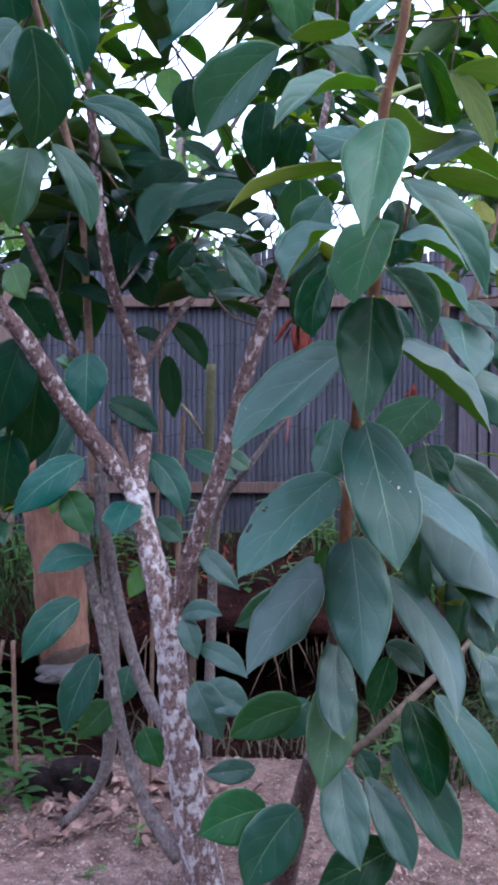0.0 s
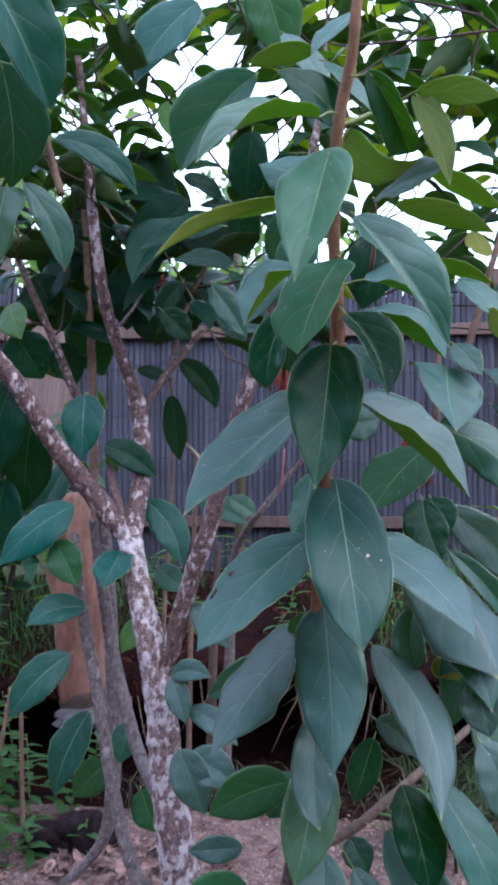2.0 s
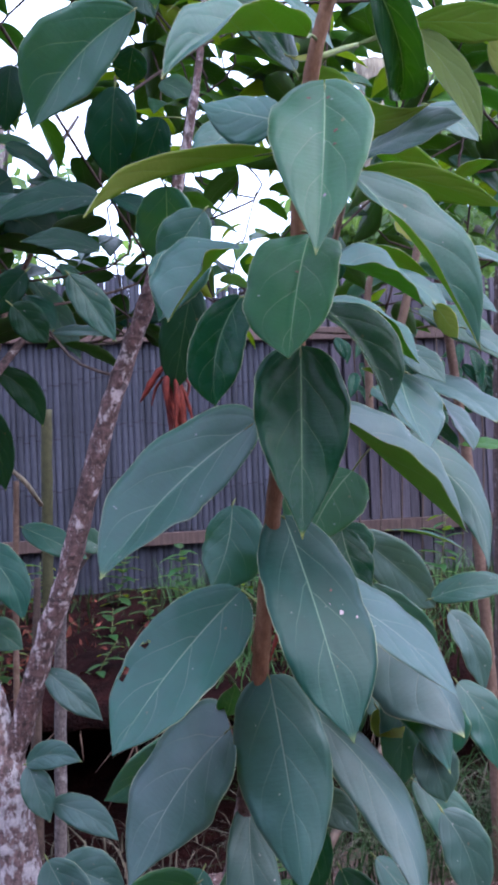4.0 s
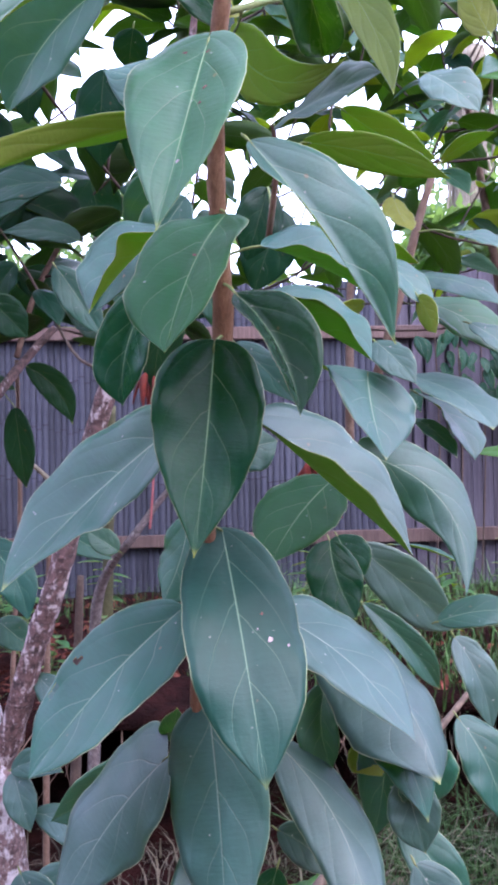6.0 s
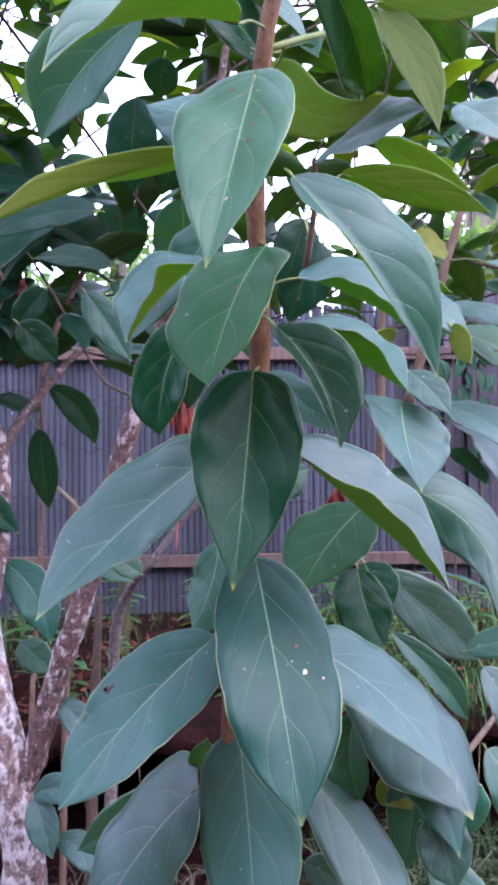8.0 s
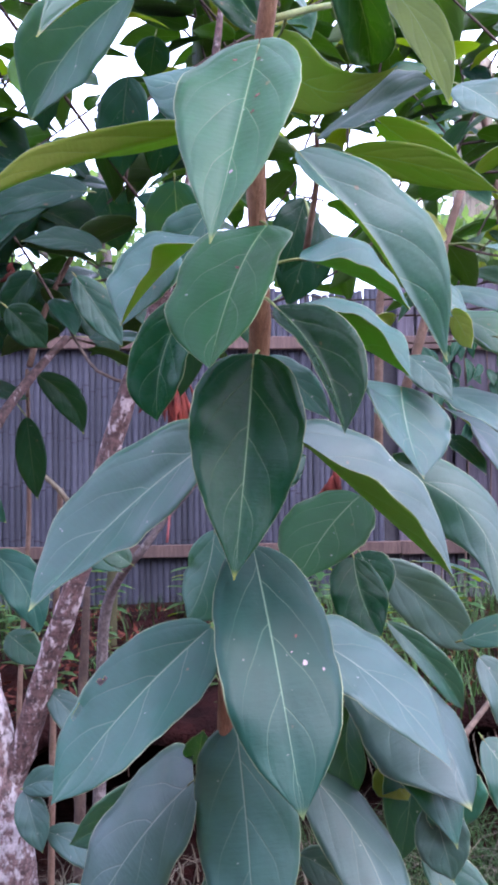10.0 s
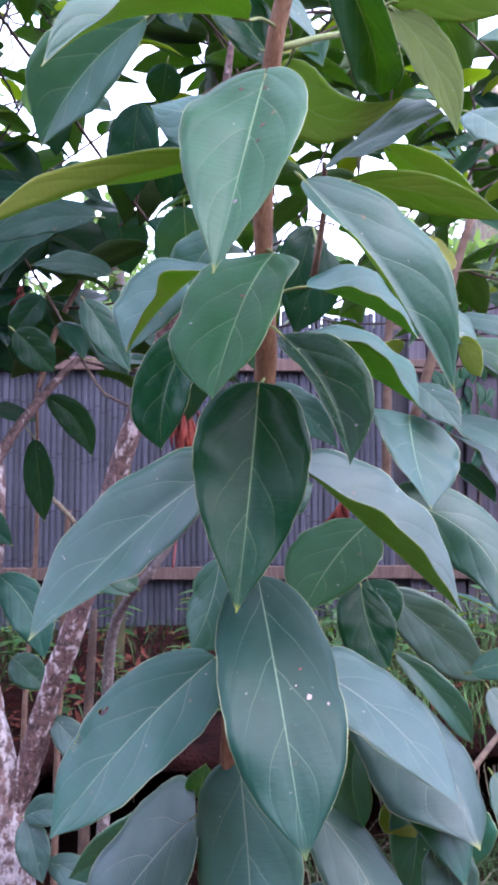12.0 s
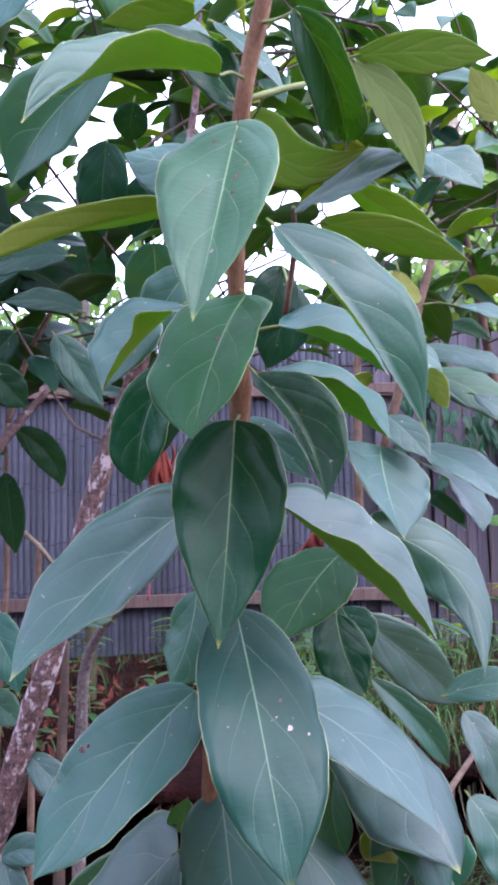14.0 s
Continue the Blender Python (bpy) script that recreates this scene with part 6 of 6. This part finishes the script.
def log_stump():
    t = thing("tree_stump", (-0.85, 3.72, 0.33), "peeled orange-brown tree stump standing on the bank", "stump")
    path = [(-0.83, 3.72, 0.30, 0.115), (-0.845, 3.72, 0.45, 0.112), (-0.865, 3.72, 0.75, 0.118), (-0.90, 3.72, 1.0, 0.125), (-0.92, 3.72, 1.24, 0.105)]
    stem(t, "trunk", path, LOG, 18, 0.10, collect=False, step=0.06)
    low = [(-0.825, 3.72, 0.26, 0.128), (-0.83, 3.72, 0.33, 0.124), (-0.835, 3.72, 0.385, 0.117)]
    stem(t, "bark", low, LOG_DARK, 18, 0.2, collect=False, step=0.03, label="dark rotten bark at the foot")


log_stump()


def stone(x, y, z, size, seed, mat, label):
    rng = np.random.RandomState(seed)
    bm = bmesh.new()
    bmesh.ops.create_icosphere(bm, subdivisions=3, radius=1)
    for v in bm.verts:
        k = 1 + 0.35 * noise.noise(v.co * 1.3 + Vector((seed, 0, 0))) + 0.12 * noise.noise(v.co * 4)
        v.co = Vector((v.co.x * size[0] * k, v.co.y * size[1] * k, v.co.z * size[2] * k))
    me = bpy.data.meshes.new("stone")
    bm.to_mesh(me)
    bm.free()
    me.materials.append(mat)
    ob = new("stone", me)
    ob.location = (x, y, z)
    tagged(ob, label, "stone")


stone(-0.78, 3.55, 0.30, (0.15, 0.10, 0.035), 3, STONE, "flat grey stone below the stump")
stone(-0.64, 3.0, 0.07, (0.12, 0.09, 0.075), 5, DARK_EARTH, "dark lump of earth among dry leaves")
stone(-0.76, 2.98, 0.06, (0.09, 0.07, 0.055), 9, DARK_EARTH, "dark lump of earth among low weeds")


def stick(points, label, mat=None, name="stick", sides=8):
    p = points[0]
    v, f = tube(smooth_path(points, 0.04), sides, 0.12, int(abs(p[0]) * 100), 0.0, p[:3])
    ob = new(name, mesh_of(name, v, f, [mat or TWIG]))
    ob.location = p[:3]
    tagged(ob, label, "stick")


stick([(-0.85, 3.0, 0.0, 0.009), (-0.858, 3.0, 0.3, 0.008), (-0.864, 3.0, 0.575, 0.0075)], "thin cut upright stick in the soil")
stick([(-0.99, 3.05, 0.0, 0.008), (-0.95, 3.02, 0.3, 0.0075), (-0.90, 3.0, 0.575, 0.007)], "thin cut leaning stick in the soil")
stick([(-0.62, 2.72, 0.03, 0.018), (-0.55, 2.72, 0.1, 0.016), (-0.475, 2.72, 0.22, 0.02), (-0.455, 2.72, 0.5, 0.026), (-0.47, 2.72, 0.9, 0.022), (-0.49, 2.7, 1.25, 0.016)], "grey forked stem rising from the litter", BARK_GREY, "dead_stem", 12)
stick([(-0.36, 3.0, 0.03, 0.008), (-0.35, 3.0, 0.8, 0.0075), (-0.325, 3.0, 1.3, 0.007), (-0.33, 3.0, 1.75, 0.006)], "thin reddish upright sapling", TWIG, "sapling")
stick([(-0.28, 3.1, 0.03, 0.010), (-0.27, 3.1, 0.8, 0.0095), (-0.25, 3.1, 1.4, 0.009)], "thin brown upright sapling", TWIG, "sapling")
stick([(-0.24, 4.5, 0.5, 0.027), (-0.228, 4.5, 1.0, 0.027), (-0.207, 4.5, 1.73, 0.027)], "mossy yellowish bamboo stake before the fence", STAKE, "bamboo_stake", 12)
stick([(-0.17, 3.3, 0.03, 0.020), (-0.15, 3.28, 0.6, 0.020), (-0.13, 3.2, 0.98, 0.018), (-0.07, 3.1, 1.13, 0.014), (0.0, 3.0, 1.215, 0.012), (0.07, 3.0, 1.31, 0.010), (0.17, 2.95, 1.43, 0.008), (0.25, 2.9, 1.60, 0.005), (0.28, 2.9, 1.78, 0.002)], "crooked grey sapling behind the tree", BARK_GREY, "sapling", 10)
stick([(-0.25, 3.5, 0.03, 0.020), (-0.24, 3.5, 0.6, 0.018), (-0.22, 3.5, 1.05, 0.012)], "dark dead stem behind the tree", LOG_DARK, "dead_stem", 10)
stick([(-0.245, 2.765, 1.44, 0.006), (-0.20, 2.78, 1.395, 0.007), (-0.165, 2.85, 1.33, 0.006)], "pale broken twig end", PALE_DRY, "broken_twig")
stick([(0.108, 2.17, 1.405, 0.0022), (0.103, 2.17, 1.34, 0.0022), (0.099, 2.17, 1.30, 0.0025)], "pinkish hanging leaf stalk", PINK_STALK, "leaf_stalk")
side_tree = thing("tree", (1.36, 3.1, 0.0), "mottled pinkish tree trunk standing before the fence", "tree")
stem(side_tree, "trunk", [(1.36, 3.1, 0.0, 0.085), (1.38, 3.05, 0.8, 0.075), (1.39, 3.0, 1.6, 0.072), (1.44, 3.0, 2.4, 0.06), (1.5, 3.0, 3.2, 0.05)], BARK_BROWN, 18, 0.1, collect=False)


def dried_flower(x, y, z, count, length, seed, mat=None):
    """A drooping bunch of dried, twisted red bracts."""
    rng = np.random.RandomState(seed)
    t = thing("dried_flower", (x, y, z), "drooping bunch of dried rust-red bracts", "dried flower", "dried flowers")
    for k in range(count):
        a = rng.rand() * 6.28
        r = 0.30 * length * rng.rand()
        l = length * (0.4 + 0.7 * rng.rand())
        top = z + 0.012 * rng.randn()
        pts = [(x + 0.2 * r * math.cos(a), y, top, 0.0012), (x + r * math.cos(a), y + r * math.sin(a), top - l * 0.4, 0.0050 * (0.5 + rng.rand())), (x + 1.2 * r * math.cos(a) + 0.012 * rng.randn(), y + r * math.sin(a), top - l, 0.0010)]
        stem(t, "bract", pts, mat or RUST, 6, 0.7, collect=False, step=0.012)


dried_flower(0.122, 1.97, 1.60, 20, 0.15, 1)
dried_flower(0.385, 1.93, 1.425, 14, 0.07, 2)
dried_flower(0.425, 1.98, 1.36, 10, 0.05, 5)
dried_flower(-0.20, 2.2, 1.84, 8, 0.035, 3, RUST_DARK)
dried_flower(0.30, 1.9, 1.2, 8, 0.16, 4)


def palm_trunk():
    t = thing("palm_trunk", (2.3, 6.6, 0.7), "pale shaggy palm trunk behind the fence", "palm")
    stem(t, "trunk", [(2.3, 6.6, 0.6, 0.12), (2.3, 6.6, 2.5, 0.12), (2.35, 6.6, 4.6, 0.12)], PALE_DRY, 12, 0.2, collect=False, step=0.1)
    rng = np.random.RandomState(9)
    for k in range(40):
        a = rng.rand() * 6.28
        z = 3.0 + 1.7 * rng.rand()
        r = 0.12
        stem(t, "fibre", [(2.33 + r * math.cos(a), 6.6 + r * math.sin(a), z, 0.012), (2.33 + 1.5 * r * math.cos(a), 6.6 + 1.5 * r * math.sin(a), z - 0.3, 0.010), (2.33 + 1.3 * r * math.cos(a), 6.6 + 1.3 * r * math.sin(a), z - 0.6, 0.004)],
             PALE_DRY, 5, 0.2, collect=False, step=0.2)


palm_trunk()


def hanging_vine():
    """Broad leaves hanging in a curtain over the rail of the plank fence."""
    rng = np.random.RandomState(17)
    vine = thing("vine", (1.85, 5.35, 0.66), "dark leafy vine hanging over the fence rail", "vine")
    meshes = leaf_variants(5, 0.16, LEAF_DARK, 360)
    for k in range(7):
        x = 1.62 + 0.14 * k
        pts = [(x, 5.40, 0.66, 0.006), (x + 0.04, 5.38, 1.5, 0.006), (x + 0.02, 5.36, 2.28, 0.004)]
        stem(vine, "twig", pts, TWIG_DARK, 6, 0.08, collect=False, step=0.08)
        for j in range(11):
            z = 1.72 + 0.55 * rng.rand()
            base = (x + 0.08 * rng.randn(), 5.34 - 0.05 * rng.rand(), z)
            tip = (base[0] + 0.07 * rng.randn(), base[1] - 0.03 - 0.05 * rng.rand(), z - 0.15)
            s = 0.7 + 0.5 * rng.rand()
            part("leaf", meshes[rng.randint(5)], vine, leaf_pose(base, tip, 25 * rng.randn()) @ Matrix.Diagonal((s, s, s, 1)))


hanging_vine()
